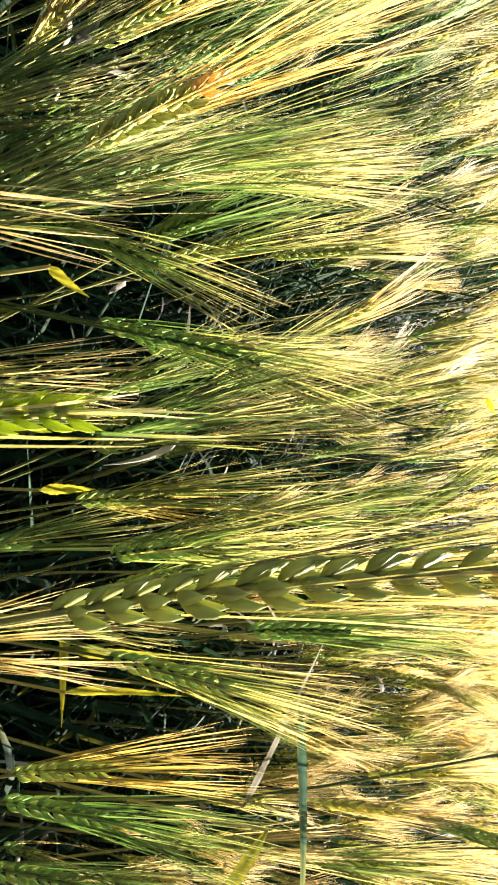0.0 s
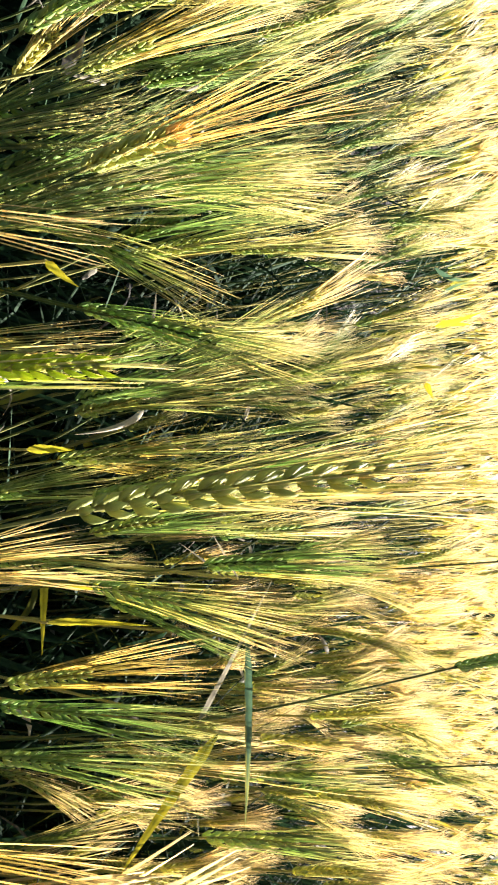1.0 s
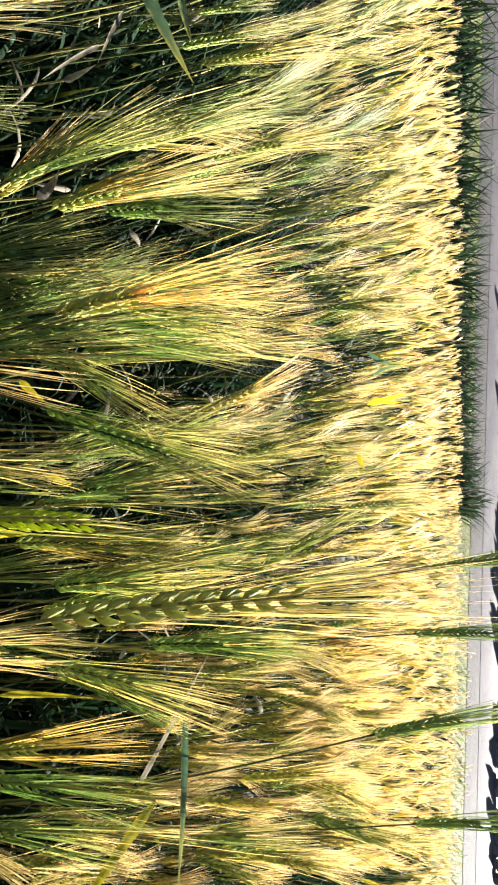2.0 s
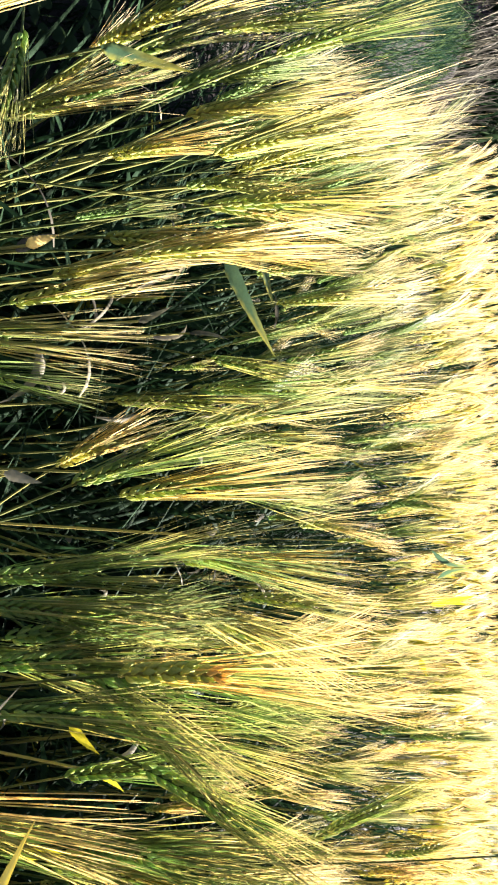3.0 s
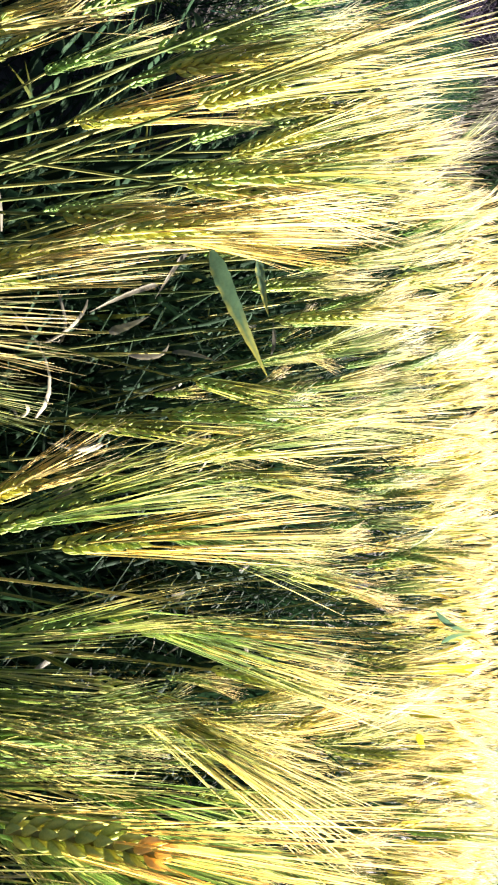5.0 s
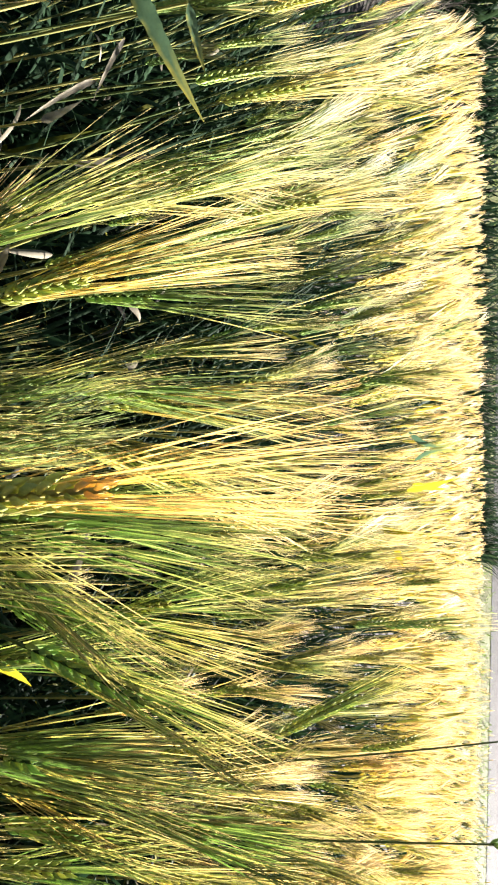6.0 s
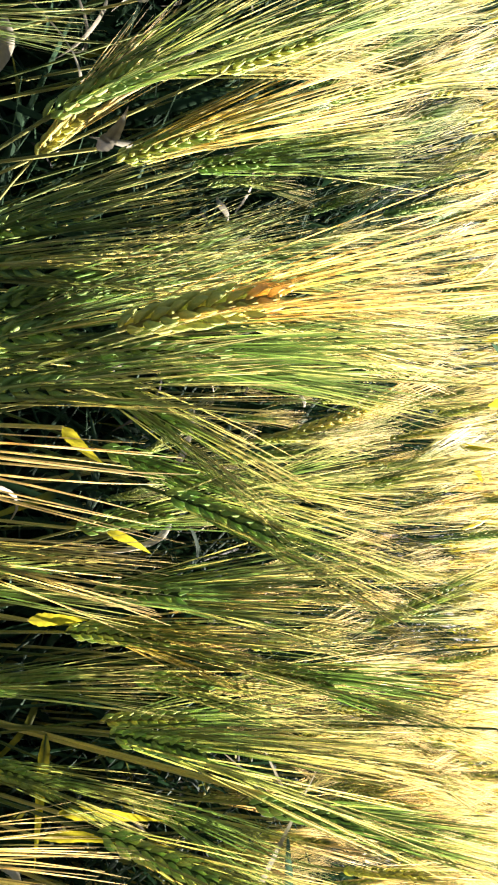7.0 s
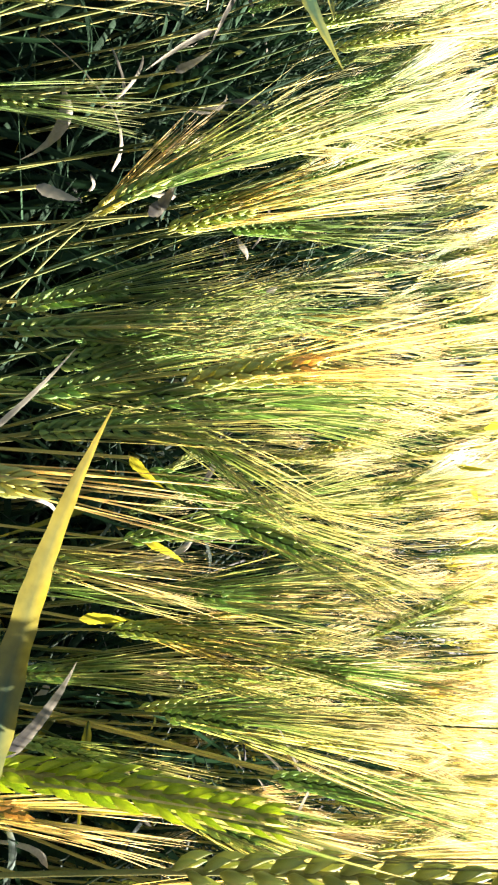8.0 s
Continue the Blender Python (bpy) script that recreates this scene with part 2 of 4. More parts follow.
class Ear:
    """The plan of an ear of barley: its bent axis from the origin upwards, the frames of its grains, and the curves of its awns."""

    def __init__(self, seed, length=0.082, nodes=24, bend=0.15, spread=0.16, awn=0.102, awns=60, curve=0.03):
        g = np.random.default_rng(seed)
        self.g, self.length = g, length
        t = np.linspace(0, 1, 9)
        self.axis = np.stack([bend * length * t ** 2, 0.15 * bend * length * t ** 3, length * t * (1 - 0.12 * bend * bend * t)], -1)
        frames = []
        for i in range(nodes):
            s = 0.02 + 0.93 * i / (nodes - 1)
            side = 0.0 if i % 2 else np.pi
            size = 0.0126 * (0.72 + 0.34 * np.sin(np.pi * min(1, s * 0.85 + 0.18)))
            for lat in (0, -1, 1):
                a = side + lat * 0.98 + g.normal(0, 0.06)
                frames.append((s, a, size * (1.0 if lat == 0 else 0.86) * g.uniform(0.92, 1.06), 0.30 + g.normal(0, 0.06) + (0.06 if lat else 0)))
        self.frames = frames
        self.mats = [self.frame_of(*fr) for fr in frames]
        odds = np.array([0.12 + fr[0] ** 1.4 for fr in frames])
        pick = np.sort(g.choice(len(frames), min(awns, len(frames)), replace=False, p=odds / odds.sum()))
        paths, rad = [], []
        steps = np.linspace(0, 1, 5)
        for q in pick:
            s, a, size, tilt = frames[q]
            o, rot = self.mats[q]
            start = o + rot @ np.array([0.0, 0, size * 0.95])
            ax = self.tangent(s)
            out = rot @ np.array([1.0, 0, 0])
            out = out - ax * (out @ ax)
            out /= np.linalg.norm(out)
            wide = spread * g.uniform(0.30, 1.15)
            ln = (awn * 0.74 + 0.60 * length * (1 - s)) * g.uniform(0.84, 1.08)
            d0 = ax + out * (wide + 0.03)
            d0 /= np.linalg.norm(d0)
            side = np.cross(ax, out) * g.normal(0, curve) + out * g.normal(-0.015, curve) + np.array([bend, 0, 0]) * 0.25
            paths.append(start + ln * (steps[:, None] * d0 + (steps ** 2)[:, None] * side))
            rad.append(0.00037 * g.uniform(0.75, 1.2) * np.array([1.0, 0.95, 0.8, 0.55, 0.15]))
        self.awns, self.awn_radii = np.array(paths), np.array(rad)

    def point(self, s):
        x = s * 8
        i = min(int(x), 7)
        return self.axis[i] + (self.axis[i + 1] - self.axis[i]) * (x - i)

    def tangent(self, s):
        i = min(int(s * 8), 7)
        d = self.axis[i + 1] - self.axis[i]
        return d / np.linalg.norm(d)

    def frame_of(self, s, a, size, tilt):
        ax = self.tangent(s)
        u = np.array([1.0, 0, 0]) - ax * ax[0]
        u /= np.linalg.norm(u)
        w = np.cross(ax, u)
        out = u * np.cos(a) + w * np.sin(a)
        z = ax * np.cos(tilt) + out * np.sin(tilt)
        x = out * np.cos(tilt) - ax * np.sin(tilt)
        return self.point(s) + out * 0.0010, np.stack([x, np.cross(z, x), z], 1)


KV, KF, KT = kernel_shape(4, 2)
KV2, KF2, KT2 = kernel_shape(4, 1)
KVF, KFF, KTF = kernel_shape(6, 3)


def grains_into(soup, ear, ripe, coarse=False):
    v0, f0, t0 = (KV2, KF2, KT2) if coarse else (KV, KF, KT)
    for (s, a, size, tilt), (o, rot) in zip(ear.frames, ear.mats):
        if coarse and abs(math.sin(a)) > 0.75 and s * 100 % 2 < 1:
            continue
        soup.add(o + (v0 * size) @ rot.T, f0, ripe + 0.25 * (s - 0.5), t0 * 0.8)


def awns_into(soup, ear, ripe):
    v, f = tubes(ear.awns, ear.awn_radii)
    n, s, _ = ear.awns.shape
    ripe = ripe - 0.16 + np.repeat(ear.g.normal(0, 0.12, n), s * 3) + 0.42 * np.tile(np.repeat(np.linspace(0, 1, s), 3), n)
    soup.add(v, f, ripe, np.tile(np.repeat(np.linspace(0, 1, s), 3), n))


def part(name, me, parent, label="", at=None):
    ob = new(name, me)
    ob.parent = parent
    if at is not None:
        ob.matrix_basis = at
    if label:
        ob["label"] = label
    return ob


def blade_mesh(name, seed, length, width, droop, mat, ripe, twist=0.5, steps=9, fold=0.25):
    """One leaf blade from the origin, out along x and up, drooping at its end."""
    g = np.random.default_rng(seed)
    t = np.linspace(0, 1, steps)
    p = np.stack([length * (0.45 * t + 0.35 * t ** 2), length * 0.10 * g.normal() * t ** 2, length * (0.85 * t - droop * t ** 2.2)], -1)[None]
    ang = twist * t * g.choice([-1, 1])
    across = np.stack([0 * t + 0.15 * np.sin(ang), np.cos(ang), np.sin(ang)], -1)[None]
    w = width * np.minimum(1, 0.3 + 4 * t) * np.clip(1 - t ** 2.6, 0.03, 1)
    soup = Soup()
    v, f = ribbons(p, across, w[None], fold)
    soup.add(v, f, ripe + 0.5 * np.repeat(t, 3) ** 3, np.repeat(t, 3))
    return soup.mesh(name, mat)


def stem_mesh(name, seed, height, mat, ripe):
    """A straw with swollen nodes, from the ground at (0, 0, 0) up to its ear at (0, 0, height)."""
    g = np.random.default_rng(seed)
    t = np.linspace(0, 1, 11)
    sway = 0.03 * np.sin(t * np.pi)
    a = g.uniform(0, 6.28)
    p = np.stack([sway * np.cos(a), sway * np.sin(a), height * t], -1)[None]
    r = (0.0021 - 0.0009 * t) * np.where(np.isin(np.arange(11), (3, 6)), 1.45, 1.0)
    v, f = tubes(p, r[None], 6)
    soup = Soup()
    soup.add(v, f, ripe, np.repeat(t, 6))
    return soup.mesh(name, mat)


# ---------------------------------------------------------------- ground
def crop_left(y):
    """The crop's border to the left of the camera."""
    return -0.43 - 0.62 * y


CROP_END = 15.0


def crop_end(x):
    """The far border of the crop, which comes nearer towards the ditch."""
    return CROP_END + (1.9 if x < 0 else 0.4) * x


def ground_z(x, y):
    """Field, ditch beside it with a bank beyond, and a slope up to the track at the field's end."""
    off = (crop_left(y) - x) / 1.16                      # metres to the left of the crop's border
    z = 0.02 * noise.noise((x * 3, y * 3, 0)) + 0.01 * noise.noise((x * 14, y * 14, 3))
    k = min(max((off - 0.30) / 0.6, 0), 1)
    z += 0.46 * k * k * (3 - 2 * k) * (1 + 0.25 * noise.noise((x * 1.3, y * 1.3, 9)))
    k2 = min(max((y - CROP_END + 0.5) / 9.0, 0), 1)
    z = max(z, 2.0 * k2 * k2 * (3 - 2 * k2))
    k3 = min(max((math.hypot(x, y) - 25) / 60, 0), 1)
    return z + 2.0 * k3


def sheet(name, xs, ys, mat, lift=0.0, fn=ground_z):
    v = [(x, y, fn(x, y) + lift) for y in ys for x in xs]
    w = len(xs)
    f = [(j * w + i, j * w + i + 1, (j + 1) * w + i + 1, (j + 1) * w + i) for j in range(len(ys) - 1) for i in range(w - 1)]
    me = bpy.data.meshes.new(name)
    me.from_pydata(v, [], f)
    me.polygons.foreach_set("use_smooth", np.ones(len(f), bool))
    me.materials.append(mat)
    return new(name, me)


def stretched(near, step, far):
    inner = list(np.arange(-near, near + step, step))
    outer = [near + (far - near) * (k / 9) ** 3 for k in range(1, 10)]
    return [-q for q in reversed(outer)] + inner + [q + step for q in outer]


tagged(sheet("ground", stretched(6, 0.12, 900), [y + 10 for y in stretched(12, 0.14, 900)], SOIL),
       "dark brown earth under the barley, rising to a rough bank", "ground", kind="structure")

# ---------------------------------------------------------------- barley: kinds
KINDS = []
for k in range(9):
    ripe = (0.05, 0.2, 0.35, 0.5, 0.75, 0.15, 0.3, 0.6, 0.42)[k]
    ear = Ear(100 + k, length=0.074 + 0.0022 * k, bend=(0.1, 0.25, 0.05, 0.3, 0.2, 0.35, 0.15, 0.2, 0.0)[k], curve=0.022, spread=(0.08, 0.12, 0.14, 0.09, 0.12, 0.10, 0.15, 0.08, 0.11)[k], nodes=20 + k % 3, awns=48, awn=0.085)
    gs, aw = Soup(), Soup()
    grains_into(gs, ear, ripe)
    awns_into(aw, ear, ripe + 0.15)
    KINDS.append((ripe, gs.mesh("ear", KERNEL), aw.mesh("beard", AWN)))
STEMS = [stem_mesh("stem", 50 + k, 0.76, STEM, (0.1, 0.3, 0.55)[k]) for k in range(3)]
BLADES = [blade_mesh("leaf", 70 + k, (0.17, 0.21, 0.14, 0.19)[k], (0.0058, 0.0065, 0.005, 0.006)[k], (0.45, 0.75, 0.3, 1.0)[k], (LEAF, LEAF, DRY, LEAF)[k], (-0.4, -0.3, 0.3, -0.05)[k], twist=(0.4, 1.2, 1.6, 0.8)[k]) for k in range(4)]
LABELS = ["green ear of barley on an upright straw in the crop", "half-ripe barley stalk with yellowing awns among its neighbours", "golden ripening barley stalk with long straw-coloured awns"]


def barley_plant(kind, seed):
    ripe, ear_me, awn_me = KINDS[kind]
    g = np.random.default_rng(seed)
    root = tagged(new("barley_plant"), LABELS[0 if ripe < 0.25 else 1 if ripe < 0.5 else 2], "barley", "barley plants in the field")
    part("stem", STEMS[0 if ripe < 0.25 else 1 if ripe < 0.5 else 2], root)
    ear = part("ear", ear_me, root, at=pose(0, 0, 0.757))
    part("beard", awn_me, ear)
    for h in (0.34, 0.49):
        part("leaf", BLADES[(0, 1, 3, 0, 1, 3, 0, 1, 2)[int(g.integers(0, 9))]], root, at=pose(0, 0, h + g.uniform(-0.05, 0.05), 0, 0, g.uniform(0, 360)))
    return root


def leaning(x, y, g, loose):
    """The lean of the crop at a place: a common one towards the ditch, drifting in swathes, and each plant's own."""
    a = -9.0 + 5.0 * noise.noise((x * 5, y * 5, 1.5)) + g.normal(0, loose)
    b = 4.0 * noise.noise((x * 5, y * 5, 7.5)) + g.normal(0, loose)
    return pose(0, 0, 0, b, a, 0)


def plant_pose(g, x, y, top, loose=3.0):
    """A plant whose ear's foot is at (x, y, top)."""
    turn = leaning(x, y, g, loose)
    foot = turn @ Vector((0, 0, 1))
    s = (top + 0.01) / foot.z / 0.757
    base = Vector((x, y, top)) - foot * (s * 0.757)
    return Matrix.Translation(base) @ turn @ pose(0, 0, 0, 0, 0, g.uniform(0, 360)) @ Matrix.Diagonal((s, s, s, 1))


MODELS = [barley_plant(k, 300 + k) for k in range(9)]
g = np.random.default_rng(11)
spots = []
step = 0.050
for j in range(int(1.6 / step)):
    for i in range(-26, 27):
        x, y = (i + 0.5 * (j % 2)) * step + g.uniform(-0.018, 0.018), 0.20 + j * step * 0.9 + g.uniform(-0.018, 0.018)
        r = math.hypot(x + 0.08, y)
        if r < 0.55 or r > 1.4 or abs(x + 0.1) > 0.26 + 0.72 * y or x < crop_left(y) + 0.05:
            continue
        spots.append((r, x, y))
LANES = [(-0.39, 0.38), (-0.33, 0.42), (0.19, 0.48), (0.25, 0.47), (0.30, 0.45), (0.15, 0.42), (0.22, 0.38), (0.13, 0.40), (0.02, 0.42), (-0.10, 0.50), (-0.48, 0.56),
         (-0.40, 0.52), (-0.12, 0.44), (-0.22, 0.40), (-0.16, 0.30), (0.10, 0.37), (-0.49, 0.22), (-0.45, 0.25), (0.05, 0.41), (-0.03, 0.40), (-0.19, 0.51), (-0.38, 0.41), (-0.275, 0.295), (-0.30, 0.40), (-0.42, 0.39), (-0.43, 0.48), (-0.55, 0.58),
         (-0.28, 0.60), (-0.26, 0.51), (0.064, 0.42), (-0.25, 0.87)]


HOLES_LEFT = [(-0.81, 0.92), (-0.74, 1.23), (-0.62, 1.52), (-0.61, 0.65), (-0.58, 0.63), (-0.58, 0.67), (-0.58, 0.91), (-0.56, 1.11), (-0.56, 1.46), (-0.53, 0.53), (-0.50, 0.55), (-0.49, 1.00), (-0.49, 1.13), (-0.48, 0.49), (-0.46, 1.04), (-0.45, 0.66), (-0.44, 0.47), (-0.44, 1.21), (-0.43, 0.82), (-0.42, 0.39), (-0.42, 0.53), (-0.39, 0.43), (-0.37, 0.71), (-0.37, 0.86), (-0.35, 0.37), (-0.34, 0.44), (-0.32, 0.56), (-0.32, 0.85), (-0.31, 0.49), (-0.31, 0.67), (-0.30, 0.44), (-0.30, 0.53), (-0.28, 0.41), (-0.28, 0.63), (-0.28, 0.73), (-0.26, 0.54), (-0.26, 1.61)]
HOLES_RIGHT = [(-0.25, 1.01), (-0.24, 0.47), (-0.24, 0.62), (-0.23, 0.72), (-0.23, 1.28), (-0.22, 0.80), (-0.21, 0.54), (-0.21, 1.15), (-0.19, 0.85), (-0.18, 0.91), (-0.17, 0.53), (-0.17, 0.71), (-0.14, 0.62), (-0.14, 1.13), (-0.13, 0.52), (-0.13, 1.55), (0.00, 0.77), (0.00, 1.04), (0.01, 0.59), (0.01, 0.81), (0.02, 0.54), (0.02, 0.73), (0.03, 0.95), (0.11, 0.53), (0.11, 0.82), (0.16, 0.47), (0.16, 0.54), (0.16, 1.04), (0.19, 0.38), (0.19, 1.15), (0.21, 0.58), (0.22, 0.45), (0.25, 0.52), (0.25, 1.46), (0.26, 0.66), (0.29, 0.61), (0.33, 0.81)]


def in_lane(x, y):
    """Whether a place lies in one of the thin, open streaks of the crop."""
    if any((x - a) ** 2 + (y - b) ** 2 < 0.036 ** 2 * (1 + 1.5 * y) for a, b in HOLES_LEFT + HOLES_RIGHT):
        return True
    if x > 0.14 + 0.1 * y:
        return False
    for a, b in LANES:
        px, py, dx, dy = x + 0.07, y + 0.03, a + 0.07, b + 0.03
        t = (px * dx + py * dy) / (dx * dx + dy * dy)
        if t < 1.04 and abs(px * dy - py * dx) / math.hypot(dx, dy) < 0.025:
            return True
    return noise.noise((x * 8, y * 8, 4)) > 0.17


NEAR = [q for q in sorted(spots) if not in_lane(q[1], q[2])][:300]
NEAR_EDGE = NEAR[-1][0]
BY_RIPENESS = (0, 5, 1, 6, 2, 8, 3, 7, 4)
for k, (r, x, y) in enumerate(NEAR):
    low = 0.10 if g.uniform() < 0.28 else 0.0
    m = plant_pose(g, x, y, g.normal(0.725, 0.04) - low + 0.05 * noise.noise((x * 4, y * 4, 3)))
    # Riper kinds to the right: brightness towards the sun put into their colour.
    kind = BY_RIPENESS[int(min(max(4 + 7.0 * x / y + g.normal(0, 2.2), 0), 8))]
    if k < 9:
        MODELS[k].matrix_basis = m
    else:
        copy_thing(MODELS[kind], Matrix(m))


# ---------------------------------------------------------------- barley: the rest of the crop
def simple_ear(seed, awns, thick, ripe, coarse):
    """A lighter ear for the crop farther off: fewer grains and awns, a length of straw."""
    ear = Ear(seed, nodes=10, awns=awns, awn=0.085, bend=rng.uniform(0, 0.35), spread=rng.uniform(0.07, 0.15), curve=0.03)
    soup = Soup()
    if coarse:                                            # one knobbly spindle
        v, f = tubes(ear.axis[None], 0.0052 * np.array([[0.4, 1.1, 0.8, 1.15, 0.8, 1.05, 0.7, 0.8, 0.2]]), 4)
        soup.add(v, f, ripe, np.tile(np.repeat([0.1, 0.8, 0.1], 4), 3))
    else:
        for (s, a, size, tilt), (o, rot) in list(zip(ear.frames, ear.mats))[::2]:
            soup.add(o + (KV2 * size * 1.25) @ rot.T, KF2, ripe, KT2 * 0.7)
    st = Soup()
    v, f = tubes(np.array([[[0, 0, -0.55], [0.01, 0, -0.25], [0, 0, 0.0], ear.axis[-1]]]), np.array([[0.0018, 0.0016, 0.0012, 0.0006]]) * (1.3 if coarse else 1.0), 3)
    st.add(v, f, ripe, 0.3)
    aw = Soup()
    p = ear.awns[:, [0, 2, 4]]
    v, f = tubes(p, ear.awn_radii[:, [0, 2, 4]] * thick)
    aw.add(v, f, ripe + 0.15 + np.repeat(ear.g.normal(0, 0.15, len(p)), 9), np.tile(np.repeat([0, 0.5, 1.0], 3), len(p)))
    return [(np.concatenate(q.v), np.concatenate(q.f), np.concatenate(q.r), np.concatenate(q.a)) for q in (soup, st, aw)]


def scatter(places, models, tops, lean, seed):
    """Lays many light ears at places into one grain, one straw and one awn mesh."""
    g = np.random.default_rng(seed)
    soups = Soup(), Soup(), Soup()
    for x, y in places:
        mo = models[int(g.integers(0, len(models)))]
        q = np.array(leaning(x, y, g, lean).to_3x3() @ pose(0, 0, 0, 0, 0, g.uniform(0, 360)).to_3x3()) * g.uniform(0.9, 1.12)
        o = np.array([x, y, ground_z(x, y) + g.normal(tops, 0.03) + 0.05 * noise.noise((x * 3, y * 3, 3))])
        # The x / y term adds sunward glare to the ripeness colour.
        ripe_and_glare = g.normal(0, 0.2) + 0.25 + 0.4 * min(max(x / max(y, 0.4), -1), 1) + 0.4 * noise.noise((x * 2.2, y * 2.2, 5))
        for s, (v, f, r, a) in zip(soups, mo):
            s.add(v @ q.T + o, f, r + ripe_and_glare, a)
    return soups


def crop_places(near, far, density, seed, wide=0.82, lanes=False):
    g = np.random.default_rng(seed)
    n = int(density * 2 * wide * far * far)
    y = g.uniform(-0.2, far, n)
    x = g.uniform(-wide * far, wide * far, n)
    r = np.hypot(x + 0.08, y)
    scale = 6.5 if far < 2.5 else 3.2
    clump = np.array([noise.noise((a * scale, c * scale, 8)) for a, c in zip(x, y)])
    keep = (clump < (0.0 if far < 2.5 else 0.06) + 0.08 * g.uniform(-1, 1, n)) & (r > near) & (r < far) & (np.abs(x + 0.1) < 0.34 + wide * y) & (x > -0.40 - 0.62 * y) & (y < CROP_END + np.where(x < 0, 1.9, 0.4) * x) & (y > 0.05)
    places = list(zip(x[keep], y[keep]))
    return [q for q in places if not in_lane(*q)] if lanes else places


def undergrowth(near, far, density, seed):
    """Places all over the crop before the camera, as thick in its thin streaks as elsewhere."""
    g = np.random.default_rng(seed)
    n = int(density * 2 * 0.95 * far * far)
    x, y = g.uniform(-0.95 * far, 0.95 * far, n), g.uniform(0.05, far, n)
    r = np.hypot(x + 0.08, y)
    keep = (r > near) & (r < far) & (np.abs(x + 0.1) < 0.34 + 0.95 * y) & (x > -0.38 - 0.62 * y)
    return list(zip(x[keep], y[keep]))


def around_places(seed, density=450):
    """The crop beside and behind the camera, which shades what lies before it."""
    g = np.random.default_rng(seed)
    n = int(density * 3.6 * 3.0)
    x, y = g.uniform(-0.9, 2.7, n), g.uniform(-1.3, 1.7, n)
    keep = (np.hypot(x + 0.08, (y + 0.05) * 0.8) > 0.34) & (np.abs(x + 0.1) > 0.20 + 0.74 * np.maximum(y, -0.1)) & (x > -0.40 - 0.62 * y) & ((x > 0.2) | (y < -0.3))
    return list(zip(x[keep], y[keep]))


def field_places(seed, density=11):
    """The rest of the field, out of the way of the denser stands."""
    g = np.random.default_rng(seed)
    n = int(density * 17 * 16.5)
    x, y = g.uniform(-7.0, 10.0, n), g.uniform(-4.5, 12.0, n)
    stand = (x > -0.9) & (x < 2.7) & (y > -1.3) & (y < 1.7)
    view = (np.abs(x + 0.1) < 0.34 + 0.82 * y) & (y > 0)
    keep = ~stand & ~view & (y < CROP_END + np.where(x < 0, 1.9, 0.4) * x) & (x > -0.40 - 0.62 * y) & (np.hypot(x, y) > 0.8)
    return list(zip(x[keep], y[keep]))


MID = [simple_ear(400 + k, 28, 1.4, (0.1, 0.35, 0.5, 0.65, 0.3, 0.8)[k], False) for k in range(6)]
# Far ears get raised ripeness: backlit glare put into their colour.
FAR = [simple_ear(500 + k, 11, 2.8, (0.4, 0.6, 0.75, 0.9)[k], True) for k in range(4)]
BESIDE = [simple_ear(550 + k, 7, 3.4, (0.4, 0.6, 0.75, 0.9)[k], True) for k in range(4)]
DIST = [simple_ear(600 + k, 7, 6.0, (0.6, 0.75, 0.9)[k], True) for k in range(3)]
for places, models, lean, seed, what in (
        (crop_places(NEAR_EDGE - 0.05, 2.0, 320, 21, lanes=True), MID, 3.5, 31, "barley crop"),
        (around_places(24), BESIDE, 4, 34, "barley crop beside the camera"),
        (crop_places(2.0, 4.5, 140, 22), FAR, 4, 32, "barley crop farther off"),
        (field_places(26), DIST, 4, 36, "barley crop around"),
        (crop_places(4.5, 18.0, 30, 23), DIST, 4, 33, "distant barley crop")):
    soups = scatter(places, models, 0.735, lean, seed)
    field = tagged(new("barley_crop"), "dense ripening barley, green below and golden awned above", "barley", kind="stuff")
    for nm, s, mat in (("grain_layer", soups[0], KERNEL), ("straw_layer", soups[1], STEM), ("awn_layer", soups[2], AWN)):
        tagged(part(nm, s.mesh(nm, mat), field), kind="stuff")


# ---------------------------------------------------------------- barley: single stalks that stand out
GRAINS = []
for ripe in (0.0, 0.15, 0.35, 0.6, 0.85):
    so = Soup()
    so.add(KVF, KFF, ripe, KTF ** 1.5)
    GRAINS.append((ripe, so.mesh("kernel", KERNEL)))
so = Soup()
so.add(KVF, KFF, 0.6, KTF ** 1.5)
RUSTY = so.mesh("kernel", RUST)
LIMY = so.mesh("kernel", LIME)
GREY = so.mesh("kernel", GLAUCOUS)
stalk_count = [0]


def curved_stem(foot_dir, end, thick=0.0011):
    """Points of a straw that rises from the ground and comes to end along foot_dir."""
    end, d = np.array(end), np.array(foot_dir)
    root = end - np.array([d[0] * 0.5, d[1] * 0.5, 0])
    root[2] = ground_z(root[0], root[1]) - 0.01
    c1 = root + np.array([0, 0, (end[2] - root[2]) * 0.55])
    c2 = end - d * 0.16
    t = np.linspace(0, 1, 16)[:, None]
    p = (1 - t) ** 3 * root + 3 * (1 - t) ** 2 * t * c1 + 3 * (1 - t) * t * t * c2 + t ** 3 * end
    return p, thick * np.linspace(1.3, 0.75, 16)


